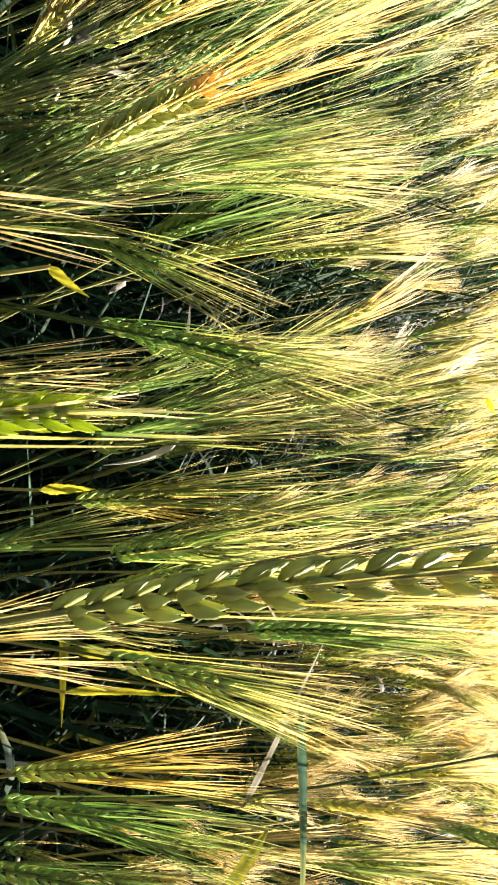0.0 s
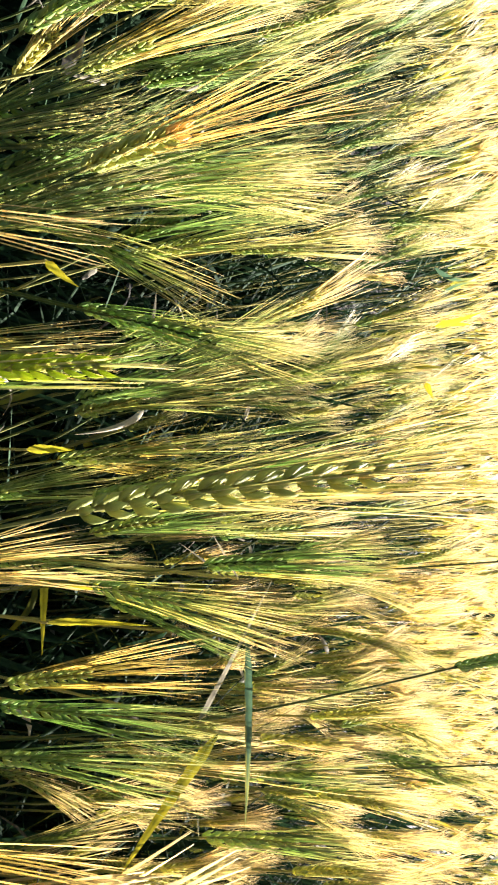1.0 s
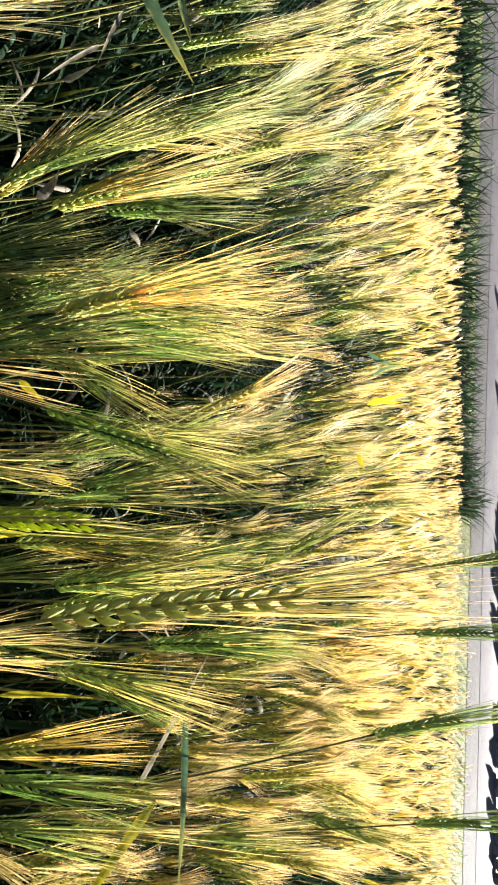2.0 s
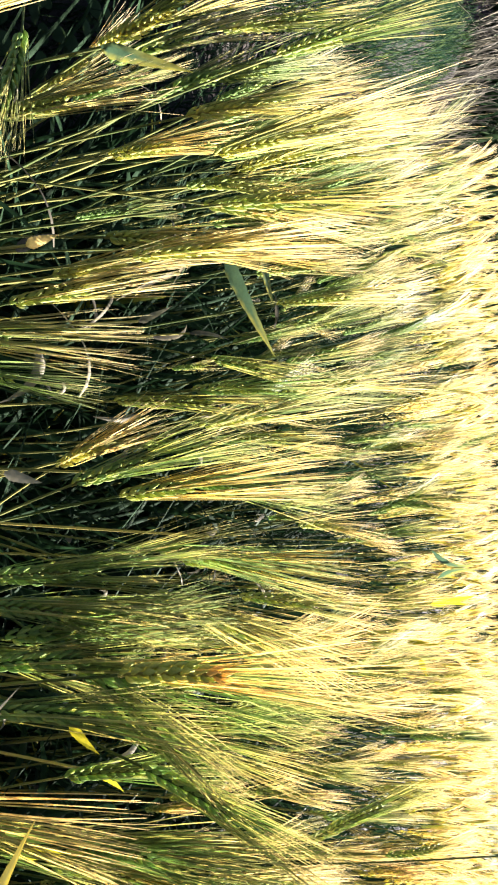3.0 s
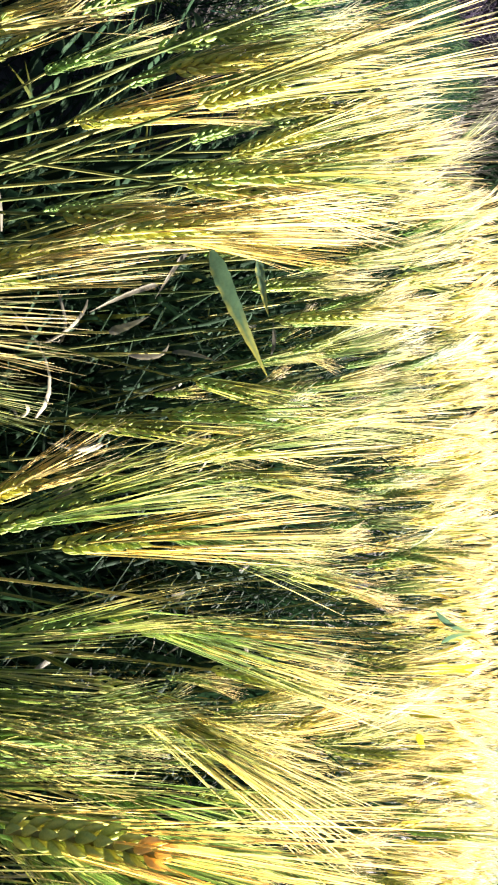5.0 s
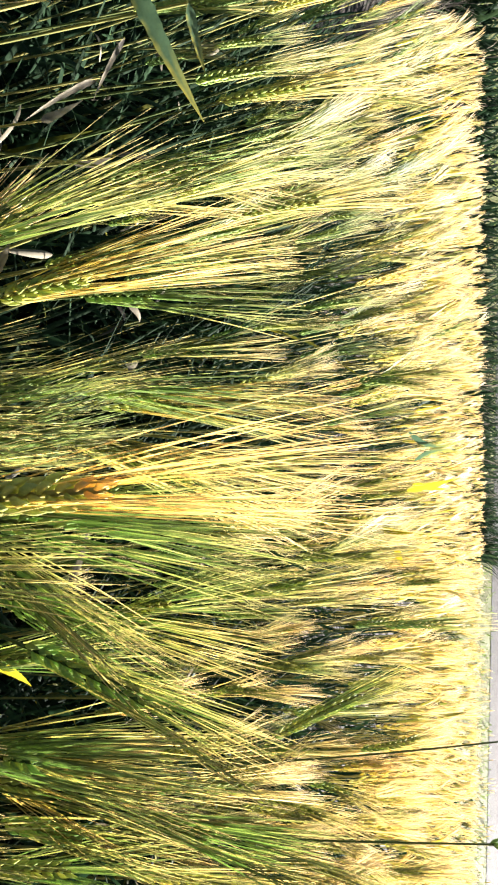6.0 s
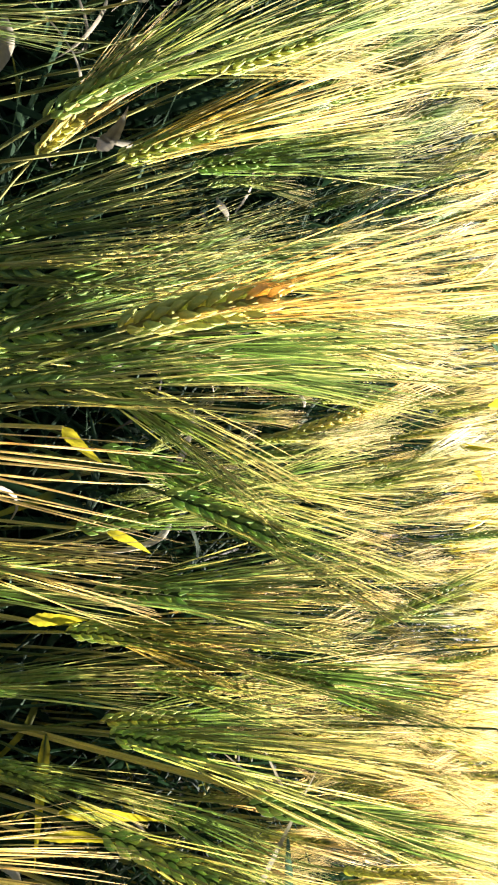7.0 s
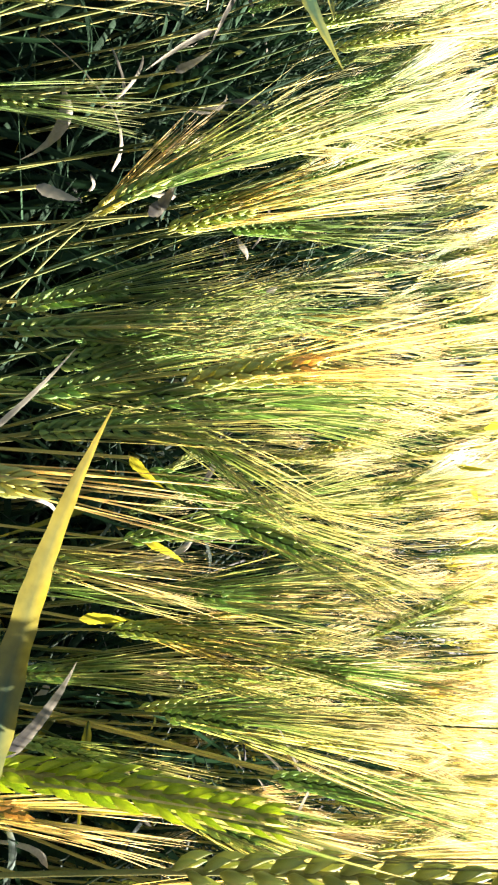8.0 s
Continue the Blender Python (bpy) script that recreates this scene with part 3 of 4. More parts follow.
def stalk(foot, tip, ripe, spread, awn, label="", plump=0.8, awns=44, husk=None, bristle=None, nodes=0, fine=1.0):
    """One stalk with its ear from foot to tip: straw, rachis, single grains, beard and a leaf."""
    stalk_count[0] += 1
    seed = 900 + stalk_count[0]
    foot, tip = Vector(foot), Vector(tip)
    d = (tip - foot).normalized()
    ear = Ear(seed, length=(tip - foot).length, nodes=nodes or max(14, round((tip - foot).length / 0.0036)) if plump > 0.72 else 28, bend=0.06, spread=spread, awn=awn, awns=awns)
    root = tagged(new("barley_stalk"), label or LABELS[0 if ripe < 0.25 else 1 if ripe < 0.5 else 2], "barley", "barley stalks that stand out")
    p, r = curved_stem(d, foot)
    base = Vector(p[0])
    root.location = base
    so = Soup()
    v, f = tubes((p - p[0])[None], r[None], 6)
    so.add(v, f, ripe * 0.4, np.repeat(np.linspace(0, 1, 16), 6))
    part("stem", so.mesh("stem", STEM), root)
    side = d.cross(Vector((-0.08, -0.05, 1.0)) - foot).normalized()
    flat = Matrix((side, d.cross(side), d)).transposed().to_4x4()
    up = flat @ pose(0, 0, 0, 0, 0, (seed * 67) % 70 - 35)
    so = Soup()
    v, f = tubes(ear.axis[None], np.full((1, 9), 0.0011), 5)
    so.add(v, f, ripe, 0.4)
    body = part("ear", so.mesh("ear", STEM), root, at=Matrix.Translation(foot - base) @ up)
    grain = husk or min(GRAINS, key=lambda q: abs(q[0] - ripe))[1]
    for (s, a, size, tilt), (o, rot) in zip(ear.frames, ear.mats):
        part("kernel", RUSTY if ripe > 0.82 and s > 0.78 else grain, body, at=Matrix.Translation(o) @ Matrix(rot.tolist()).to_4x4() @ Matrix.Diagonal((size * plump, size * plump, size * (0.5 + 0.5 * plump), 1)))
    so = Soup()
    ear.awn_radii *= fine
    awns_into(so, ear, ripe + 0.08)
    part("beard", so.mesh("beard", bristle or SILK), body)
    part("leaf", BLADES[(0, 1, 3)[seed % 3]], root, at=Matrix.Translation(Vector(p[6 - seed % 3]) - base) @ pose(0, 0, 0, 0, 0, seed * 83 % 360))
    return root


def leafy_tiller(a, b, c, width, mat, ripe, label):
    """A shoot without an ear, whose last leaf runs from a by b to c."""
    a, b, c = (np.array(q) for q in (a, b, c))
    root = tagged(new("barley_tiller"), label, "barley leaf", "leafy barley shoots")
    d = np.array([0.15 * (a - c)[0], 0.15 * (a - c)[1], 0.6])
    p, r = curved_stem(d / np.linalg.norm(d), a, 0.0013)
    root.location = p[0]
    so = Soup()
    v, f = tubes((p - p[0])[None], r[None], 6)
    so.add(v, f, ripe, 0.3)
    part("stem", so.mesh("stem", STEM), root)
    t = np.linspace(0, 1, 25)
    q = (1 - t)[:, None] ** 2 * a + 2 * ((1 - t) * t)[:, None] * (2 * b - 0.5 * a - 0.5 * c) + t[:, None] ** 2 * c - p[0]
    look_to = np.array([-0.08, -0.05, 1.0]) - b
    across = np.cross(c - a, look_to)
    across = across / np.linalg.norm(across) + 0.5 * look_to / np.linalg.norm(look_to)
    w = width * np.minimum(1, 0.22 + 5 * t) * np.clip(1 - t ** 2.2, 0.04, 1)
    v, f, rp = broad_blade(q, np.broadcast_to(across, (25, 3)), w, ripe - 0.45 + 0.8 * t, 0.6)
    so = Soup()
    so.add(v, f, rp, np.repeat(t, 5) * 0.4)
    part("leaf", so.mesh("leaf", mat), root)
    return root


stalk((0.044, 0.141, 0.875), (0.019, 0.159, 0.990), 0.45, 0.10, 0.107, "large green barley ear with pale-edged grains, standing proud of the crop", 1.06, 46, GREY, AWN, 23, 0.72)
stalk((-0.002, 0.083, 0.851), (-0.009, 0.095, 0.926), 0.60, 0.05, 0.025, "bright yellow-green barley ear glowing in the sun", 0.58, 12, LIMY, nodes=34)
stalk((0.092, 0.676, 0.809), (0.040, 0.679, 0.882), 0.30, 0.05, 0.098, "pale whitish barley ear leaning across the crop")
stalk((-0.493, 0.222, 0.755), (-0.479, 0.189, 0.826), 0.55, 0.06, 0.115, "sunlit yellow barley ear at the border of the crop")
stalk((-0.490, 0.192, 0.718), (-0.431, 0.187, 0.723), 0.05, 0.22, 0.057, "nodding green barley ear bent over on its straw")
stalk((-0.592, 0.327, 0.784), (-0.591, 0.329, 0.856), 0.35, 0.10, 0.082)
stalk((0.074, 0.712, 1.008), (0.054, 0.714, 1.088), 0.00, 0.06, 0.082, "dark green barley ear rising above the crop", 0.7)
stalk((0.138, 0.653, 1.000), (0.126, 0.656, 1.077), 0.00, 0.06, 0.082, "dark green barley ear rising above the crop", 0.7)
stalk((0.201, 0.511, 0.976), (0.176, 0.523, 1.050), 0.00, 0.06, 0.082, "dark green barley ear rising above the crop", 0.7)
stalk((0.333, 0.647, 1.005), (0.320, 0.654, 1.072), 0.00, 0.06, 0.082, "dark green barley ear rising above the crop", 0.7)
stalk((0.019, 0.948, 0.873), (0.006, 0.956, 0.945), 0.10, 0.06, 0.090)
stalk((-0.143, 0.336, 0.801), (-0.133, 0.317, 0.864), 0.25, 0.10, 0.098)
stalk((-0.120, 0.228, 0.747), (-0.133, 0.234, 0.803), 0.05, 0.10, 0.098)
stalk((-0.070, 0.110, 0.796), (-0.069, 0.130, 0.825), 0.80, 0.09, 0.085, "golden barley ear with long stiff awns", awns=13, bristle=GOLD)
stalk((-0.300, 0.269, 0.585), (-0.295, 0.286, 0.673), 0.10, 0.10, 0.098)
stalk((-0.407, 0.105, 0.727), (-0.404, 0.093, 0.778), 0.60, 0.06, 0.098)
stalk((0.180, 0.127, 0.787), (0.176, 0.133, 0.836), 0.90, 0.10, 0.098, awns=24, bristle=GOLD)
stalk((-0.268, 0.408, 0.716), (-0.268, 0.396, 0.780), 0.10, 0.10, 0.090)
stalk((0.138, 0.494, 0.765), (0.124, 0.487, 0.849), 0.60, 0.06, 0.090)
stalk((0.094, 0.204, 0.702), (0.082, 0.214, 0.764), 0.90, 0.14, 0.098)
stalk((0.324, 0.410, 0.803), (0.313, 0.422, 0.876), 0.45, 0.06, 0.090)
stalk((-0.029, 0.670, 0.713), (-0.047, 0.666, 0.787), 0.30, 0.09, 0.090)
stalk((-0.557, 0.549, 0.683), (-0.559, 0.553, 0.752), 0.00, 0.08, 0.082)
stalk((-0.300, 0.378, 0.699), (-0.302, 0.380, 0.788), 0.45, 0.08, 0.107)
stalk((-0.028, 0.219, 0.708), (-0.031, 0.223, 0.770), 0.30, 0.10, 0.100, awns=36)
stalk((-0.007, 0.236, 0.700), (-0.018, 0.238, 0.758), 0.20, 0.10, 0.100, awns=36)
stalk((0.065, 0.303, 0.661), (0.049, 0.312, 0.728), 0.05, 0.10, 0.107)
stalk((-0.112, 0.242, 0.688), (-0.110, 0.246, 0.750), 0.00, 0.10, 0.098)
stalk((0.107, 0.318, 0.667), (0.103, 0.319, 0.735), 0.20, 0.11, 0.098)
stalk((-0.150, 0.234, 0.717), (-0.162, 0.233, 0.780), 0.00, 0.10, 0.098)
stalk((-0.136, 0.217, 0.730), (-0.140, 0.223, 0.786), 0.00, 0.10, 0.098)
stalk((-0.105, 0.222, 0.742), (-0.118, 0.228, 0.798), 0.00, 0.10, 0.107)
stalk((-0.086, 0.204, 0.759), (-0.094, 0.208, 0.814), 0.00, 0.10, 0.107)
stalk((-0.279, 0.171, 0.701), (-0.276, 0.172, 0.759), 0.10, 0.10, 0.107)
stalk((-0.511, 0.395, 0.781), (-0.508, 0.372, 0.850), 0.55, 0.08, 0.107)
stalk((-0.520, 0.368, 0.794), (-0.516, 0.356, 0.862), 0.60, 0.08, 0.107)
stalk((-0.561, 0.469, 0.799), (-0.557, 0.455, 0.870), 0.65, 0.08, 0.098)
stalk((-0.626, 0.664, 0.766), (-0.629, 0.649, 0.857), 0.60, 0.08, 0.098)
stalk((0.092, 0.372, 0.727), (0.075, 0.371, 0.789), 0.30, 0.17, 0.144)
stalk((0.041, 0.382, 0.705), (0.033, 0.364, 0.757), 0.48, 0.13, 0.109, bristle=GOLD)
stalk((-0.003, 0.287, 0.776), (-0.015, 0.274, 0.828), 0.05, 0.12, 0.115)
stalk((-0.052, 0.291, 0.807), (-0.039, 0.291, 0.867), 0.00, 0.10, 0.092)
stalk((-0.025, 0.333, 0.729), (-0.041, 0.332, 0.784), 0.15, 0.10, 0.092)
stalk((0.101, 0.341, 0.836), (0.089, 0.335, 0.895), 0.05, 0.08, 0.098)
stalk((0.152, 0.411, 0.716), (0.156, 0.409, 0.771), 0.10, 0.14, 0.115)
stalk((0.045, 0.368, 0.821), (0.035, 0.351, 0.873), 0.05, 0.10, 0.115)
stalk((0.062, 0.370, 0.745), (0.056, 0.366, 0.799), 0.00, 0.10, 0.092)
stalk((-0.111, 0.215, 0.829), (-0.122, 0.206, 0.889), 0.90, 0.11, 0.125, "ripening barley ear, yellow grains turning rust at the tip", 0.95, 36, GRAINS[3][1], GOLD, fine=0.7)
stalk((-0.108, 0.236, 0.788), (-0.109, 0.237, 0.857), 0.00, 0.10, 0.127)
stalk((-0.148, 0.313, 0.688), (-0.182, 0.345, 0.768), 0.00, 0.09, 0.103)
stalk((-0.211, 0.257, 0.756), (-0.231, 0.257, 0.809), 0.08, 0.12, 0.098, "leaning green barley ear with plump pale grains")
stalk((-0.435, 0.201, 0.702), (-0.435, 0.193, 0.757), 0.45, 0.08, 0.092)
stalk((-0.484, 0.287, 0.788), (-0.482, 0.282, 0.843), 0.60, 0.08, 0.127)
stalk((-0.532, 0.300, 0.847), (-0.540, 0.297, 0.901), 0.30, 0.08, 0.092)
stalk((-0.480, 0.311, 0.709), (-0.483, 0.310, 0.766), 0.55, 0.10, 0.092)
stalk((-0.412, 0.290, 0.818), (-0.412, 0.290, 0.882), 0.45, 0.12, 0.103)
stalk((-0.366, 0.266, 0.772), (-0.368, 0.265, 0.836), 0.50, 0.08, 0.109)
stalk((-0.365, 0.280, 0.699), (-0.372, 0.277, 0.758), 0.50, 0.08, 0.092)
stalk((-0.338, 0.263, 0.680), (-0.345, 0.261, 0.741), 0.35, 0.08, 0.092)
stalk((-0.307, 0.375, 0.771), (-0.310, 0.374, 0.835), 0.10, 0.09, 0.127)
stalk((-0.237, 0.337, 0.684), (-0.252, 0.317, 0.733), 0.75, 0.12, 0.086)
stalk((-0.212, 0.306, 0.761), (-0.222, 0.303, 0.815), 0.35, 0.11, 0.127, bristle=GOLD)
stalk((-0.177, 0.409, 0.759), (-0.179, 0.409, 0.826), 0.30, 0.14, 0.115, bristle=GOLD)
stalk((-0.150, 0.329, 0.785), (-0.141, 0.314, 0.837), 0.35, 0.12, 0.127)
stalk((-0.120, 0.257, 0.748), (-0.139, 0.251, 0.808), 0.00, 0.10, 0.092)
stalk((-0.137, 0.272, 0.730), (-0.141, 0.270, 0.791), 0.05, 0.10, 0.086)
stalk((-0.106, 0.315, 0.787), (-0.111, 0.295, 0.839), 0.05, 0.12, 0.115)
stalk((0.004, 0.316, 0.754), (-0.007, 0.304, 0.807), 0.30, 0.11, 0.150)
stalk((0.037, 0.351, 0.713), (0.028, 0.352, 0.781), 0.25, 0.09, 0.138)
stalk((0.054, 0.278, 0.795), (0.042, 0.264, 0.847), 0.05, 0.14, 0.132)
stalk((-0.070, 0.336, 0.741), (-0.056, 0.336, 0.802), 0.05, 0.10, 0.092)
stalk((-0.114, 0.388, 0.742), (-0.125, 0.388, 0.814), 0.25, 0.09, 0.103)
stalk((-0.111, 0.270, 0.757), (-0.083, 0.271, 0.827), 0.05, 0.11, 0.081)
stalk((0.111, 0.299, 0.776), (0.113, 0.300, 0.845), 0.20, 0.12, 0.103)
stalk((0.190, 0.281, 0.720), (0.185, 0.291, 0.788), 0.05, 0.12, 0.115)
stalk((0.179, 0.289, 0.720), (0.164, 0.297, 0.779), 0.45, 0.09, 0.110, bristle=GOLD)
stalk((0.212, 0.262, 0.732), (0.204, 0.266, 0.791), 0.15, 0.12, 0.115)
stalk((-0.058, 0.369, 0.750), (-0.056, 0.370, 0.827), 0.05, 0.10, 0.103)
stalk((-0.421, 0.352, 0.732), (-0.418, 0.353, 0.795), 0.45, 0.05, 0.127, "translucent lime-yellow barley ear against the sun", bristle=GOLD)
stalk((-0.389, 0.277, 0.741), (-0.383, 0.278, 0.801), 0.40, 0.09, 0.103)
stalk((-0.445, 0.337, 0.783), (-0.433, 0.340, 0.843), 0.45, 0.10, 0.103)
stalk((-0.183, 0.378, 0.752), (-0.180, 0.379, 0.814), 0.15, 0.12, 0.127)
stalk((-0.260, 0.623, 0.672), (-0.266, 0.621, 0.748), 0.10, 0.08, 0.098)
stalk((-0.152, 0.533, 0.764), (-0.154, 0.532, 0.838), 0.40, 0.12, 0.103)
stalk((-0.270, 0.344, 0.796), (-0.281, 0.342, 0.849), 0.30, 0.09, 0.098)
stalk((-0.237, 0.380, 0.763), (-0.233, 0.365, 0.816), 0.05, 0.09, 0.127)
stalk((-0.362, 0.564, 0.780), (-0.373, 0.561, 0.859), 0.45, 0.09, 0.109)
stalk((-0.443, 0.525, 0.781), (-0.450, 0.524, 0.857), 0.45, 0.09, 0.109)
stalk((-0.376, 0.493, 0.729), (-0.365, 0.492, 0.783), 0.10, 0.10, 0.103)
stalk((-0.295, 0.490, 0.766), (-0.292, 0.472, 0.818), 0.35, 0.08, 0.081)
stalk((-0.041, 0.457, 0.757), (-0.058, 0.439, 0.806), 0.30, 0.10, 0.103)
stalk((-0.422, 0.250, 0.832), (-0.425, 0.245, 0.874), 0.60, 0.09, 0.150, "golden barley ear with a long sunlit beard")
leafy_tiller((-0.011, 0.053, 0.882), (-0.049, 0.067, 0.878), (-0.089, 0.077, 0.887), 0.0036, BLADE, 0.52, "broad barley leaf, grey-green below with a yellow tip")
leafy_tiller((0.037, 0.159, 0.794), (0.026, 0.180, 0.796), (0.012, 0.208, 0.790), 0.0028, DRY, 0.50, "narrow dry pinkish barley leaf")
leafy_tiller((-0.397, 0.335, 0.808), (-0.367, 0.351, 0.821), (-0.330, 0.369, 0.841), 0.0058, PALE, 0.25, "pale green barley blade hanging in a gap of the crop")
leafy_tiller((-0.427, 0.396, 0.813), (-0.411, 0.408, 0.814), (-0.395, 0.420, 0.817), 0.0036, PALE, 0.10, "narrow green barley blade in shade")
leafy_tiller((0.189, 0.479, 0.812), (0.255, 0.447, 0.827), (0.310, 0.410, 0.840), 0.0036, PALE, 0.30, "straight green barley blade with a pale edge, lying level")
leafy_tiller((0.243, 0.426, 0.793), (0.211, 0.456, 0.803), (0.142, 0.497, 0.827), 0.0026, DRY, 0.70, "thin straw-yellow barley leaf")
leafy_tiller((0.227, 0.379, 0.831), (0.255, 0.333, 0.818), (0.281, 0.284, 0.809), 0.0042, LEAF, 0.75, "yellowed barley leaf bent sideways")
leafy_tiller((0.155, 0.348, 0.709), (0.156, 0.365, 0.734), (0.157, 0.379, 0.777), 0.0034, LEAF, 0.50, "lime green leaf tip catching the sun")
leafy_tiller((0.111, 0.378, 0.683), (0.145, 0.372, 0.686), (0.185, 0.363, 0.692), 0.0040, LEAF, 0.30, "green barley leaf sheath in shade")
leafy_tiller((0.117, 0.315, 0.743), (0.119, 0.328, 0.764), (0.117, 0.334, 0.793), 0.0038, LEAF, 0.80, "bright yellow barley leaf")
leafy_tiller((-0.018, 0.384, 0.716), (-0.013, 0.391, 0.728), (-0.007, 0.389, 0.745), 0.0034, LEAF, 0.85, "yellow drooping barley leaf tip")
leafy_tiller((-0.059, 0.469, 0.714), (-0.078, 0.464, 0.726), (-0.104, 0.456, 0.734), 0.0026, DRY, 0.50, "forked dry barley leaf")
leafy_tiller((-0.501, 0.551, 0.653), (-0.493, 0.556, 0.612), (-0.477, 0.561, 0.567), 0.0032, DRY, 0.60, "dry straw-pale leaf low in the crop")
leafy_tiller((-0.548, 0.567, 0.666), (-0.526, 0.572, 0.648), (-0.498, 0.578, 0.630), 0.0028, DRY, 0.30, "dry grey-brown leaf low in the crop")
leafy_tiller((-0.432, 0.568, 0.617), (-0.437, 0.582, 0.642), (-0.450, 0.581, 0.653), 0.0036, DRY, 0.40, "curled grey leaf in the shade")
leafy_tiller((-0.435, 0.570, 0.664), (-0.437, 0.580, 0.683), (-0.434, 0.592, 0.703), 0.0030, DRY, 0.70, "curled pale dry barley leaf")
leafy_tiller((-0.481, 0.210, 0.766), (-0.468, 0.212, 0.795), (-0.461, 0.223, 0.826), 0.0050, PALE, 0.20, "green flag leaf beside a sunlit ear")
leafy_tiller((0.029, 0.335, 0.700), (0.029, 0.345, 0.713), (0.029, 0.355, 0.726), 0.0042, LEAF, 0.85, "short lime green leaf catching the sun below an ear")
leafy_tiller((-0.232, 0.330, 0.731), (-0.240, 0.333, 0.740), (-0.253, 0.331, 0.749), 0.0050, DRY, 0.30, "pale grey-blue curled barley leaf")
leafy_tiller((-0.374, 0.257, 0.684), (-0.383, 0.261, 0.695), (-0.390, 0.268, 0.709), 0.0045, DRY, 0.35, "withered orange-brown leaf among green ears")
leafy_tiller((-0.078, 0.246, 0.785), (-0.071, 0.248, 0.792), (-0.064, 0.252, 0.802), 0.0030, LEAF, 0.95, "bright yellow barley leaf stub")
leafy_tiller((-0.360, 0.733, 0.727), (-0.371, 0.732, 0.735), (-0.379, 0.724, 0.723), 0.0060, LEAF, 0.10, "curled blue-green leaf deep in the crop")
leafy_tiller((-0.082, 0.123, 0.809), (-0.096, 0.131, 0.819), (-0.113, 0.138, 0.830), 0.0011, DRY, 0.90, "thin pale straw standing across the ears")
leafy_tiller((0.118, 0.386, 0.832), (0.107, 0.385, 0.816), (0.095, 0.382, 0.797), 0.0009, DRY, 0.90, "thin pale broken straw across the crop")
leafy_tiller((0.118, 0.389, 0.841), (0.103, 0.392, 0.829), (0.088, 0.395, 0.817), 0.0009, DRY, 0.90, "thin pale broken straw across the crop")
leafy_tiller((-0.214, 0.236, 0.722), (-0.212, 0.244, 0.730), (-0.211, 0.251, 0.739), 0.0038, DRY, 0.80, "pale dry leaf sheath on a barley stalk")
leafy_tiller((-0.403, 0.455, 0.667), (-0.409, 0.459, 0.679), (-0.420, 0.463, 0.697), 0.0040, DRY, 0.90, "bleached dry leaf tip in a gap")
leafy_tiller((-0.196, 0.397, 0.789), (-0.198, 0.398, 0.791), (-0.202, 0.399, 0.795), 0.0035, DRY, 0.90, "small white curled leaf scrap in shade")
leafy_tiller((-0.101, 1.174, 0.831), (-0.097, 1.177, 0.857), (-0.098, 1.179, 0.887), 0.0056, LEAF, 0.95, "bright yellow barley leaf out in the crop")
leafy_tiller((-0.070, 1.175, 0.857), (-0.057, 1.174, 0.862), (-0.043, 1.174, 0.870), 0.0062, LEAF, 0.95, "bright yellow barley leaf out in the crop")
leafy_tiller((-0.175, 1.181, 0.879), (-0.170, 1.183, 0.903), (-0.169, 1.185, 0.931), 0.0056, LEAF, 0.90, "bright yellow barley leaf out in the crop")
leafy_tiller((-0.249, 1.097, 0.879), (-0.228, 1.100, 0.912), (-0.235, 1.101, 0.953), 0.0050, PALE, 0.00, "thin green barley leaf above the awns")
leafy_tiller((-0.205, 1.099, 0.889), (-0.221, 1.101, 0.921), (-0.219, 1.102, 0.952), 0.0044, PALE, 0.10, "thin green barley leaf above the awns")
leafy_tiller((-0.163, 1.156, 0.873), (-0.172, 1.159, 0.908), (-0.185, 1.161, 0.948), 0.0062, LEAF, 0.90, "bright yellow barley leaf out in the crop")
leafy_tiller((-0.358, 0.225, 0.720), (-0.363, 0.229, 0.728), (-0.368, 0.233, 0.737), 0.0040, RUST, 0.90, "withered orange-brown leaf among green ears")


def withered(places, seed):
    """Curled dead leaves that hang low on the straws, one mesh."""
    g = np.random.default_rng(seed)
    so = Soup()
    t = np.linspace(0, 1, 9)
    for x, y in places:
        az, ln = g.uniform(0, 6.28), g.uniform(0.03, 0.11)
        out, side = np.array([math.cos(az), math.sin(az), 0]), np.array([-math.sin(az), math.cos(az), 0])
        o = np.array([x, y, g.uniform(0.25, 0.68)])
        curl = g.uniform(0.5, 2.2)
        p = o + ln * (np.sin(curl * t)[:, None] * out / curl + (0.5 * t - g.uniform(0.4, 1.4) * t ** 2)[:, None] * np.array([0, 0, 1.0]) + (g.normal(0, 0.3) * t ** 2)[:, None] * side)
        tw = g.uniform(-2.5, 2.5) * t
        across = np.cos(tw)[:, None] * side + np.sin(tw)[:, None] * np.array([0, 0, 1.0])
        w = g.uniform(0.0018, 0.0055) * np.minimum(1, 0.3 + 4 * t) * np.clip(1 - t ** 2.6, 0.05, 1)
        v, f = ribbons(p[None], across[None], w[None], g.uniform(0.2, 0.8))
        so.add(v, f, g.uniform(-0.1, 1.1), np.repeat(t, 3) * g.uniform(0, 1))
    return tagged(new("withered_leaves", so.mesh("withered_leaves", DRY)), "curled grey and straw-coloured dead leaves low in the crop", "dry leaves", kind="stuff")


withered(crop_places(0.36, 1.3, 200, 81, 0.8), 82)

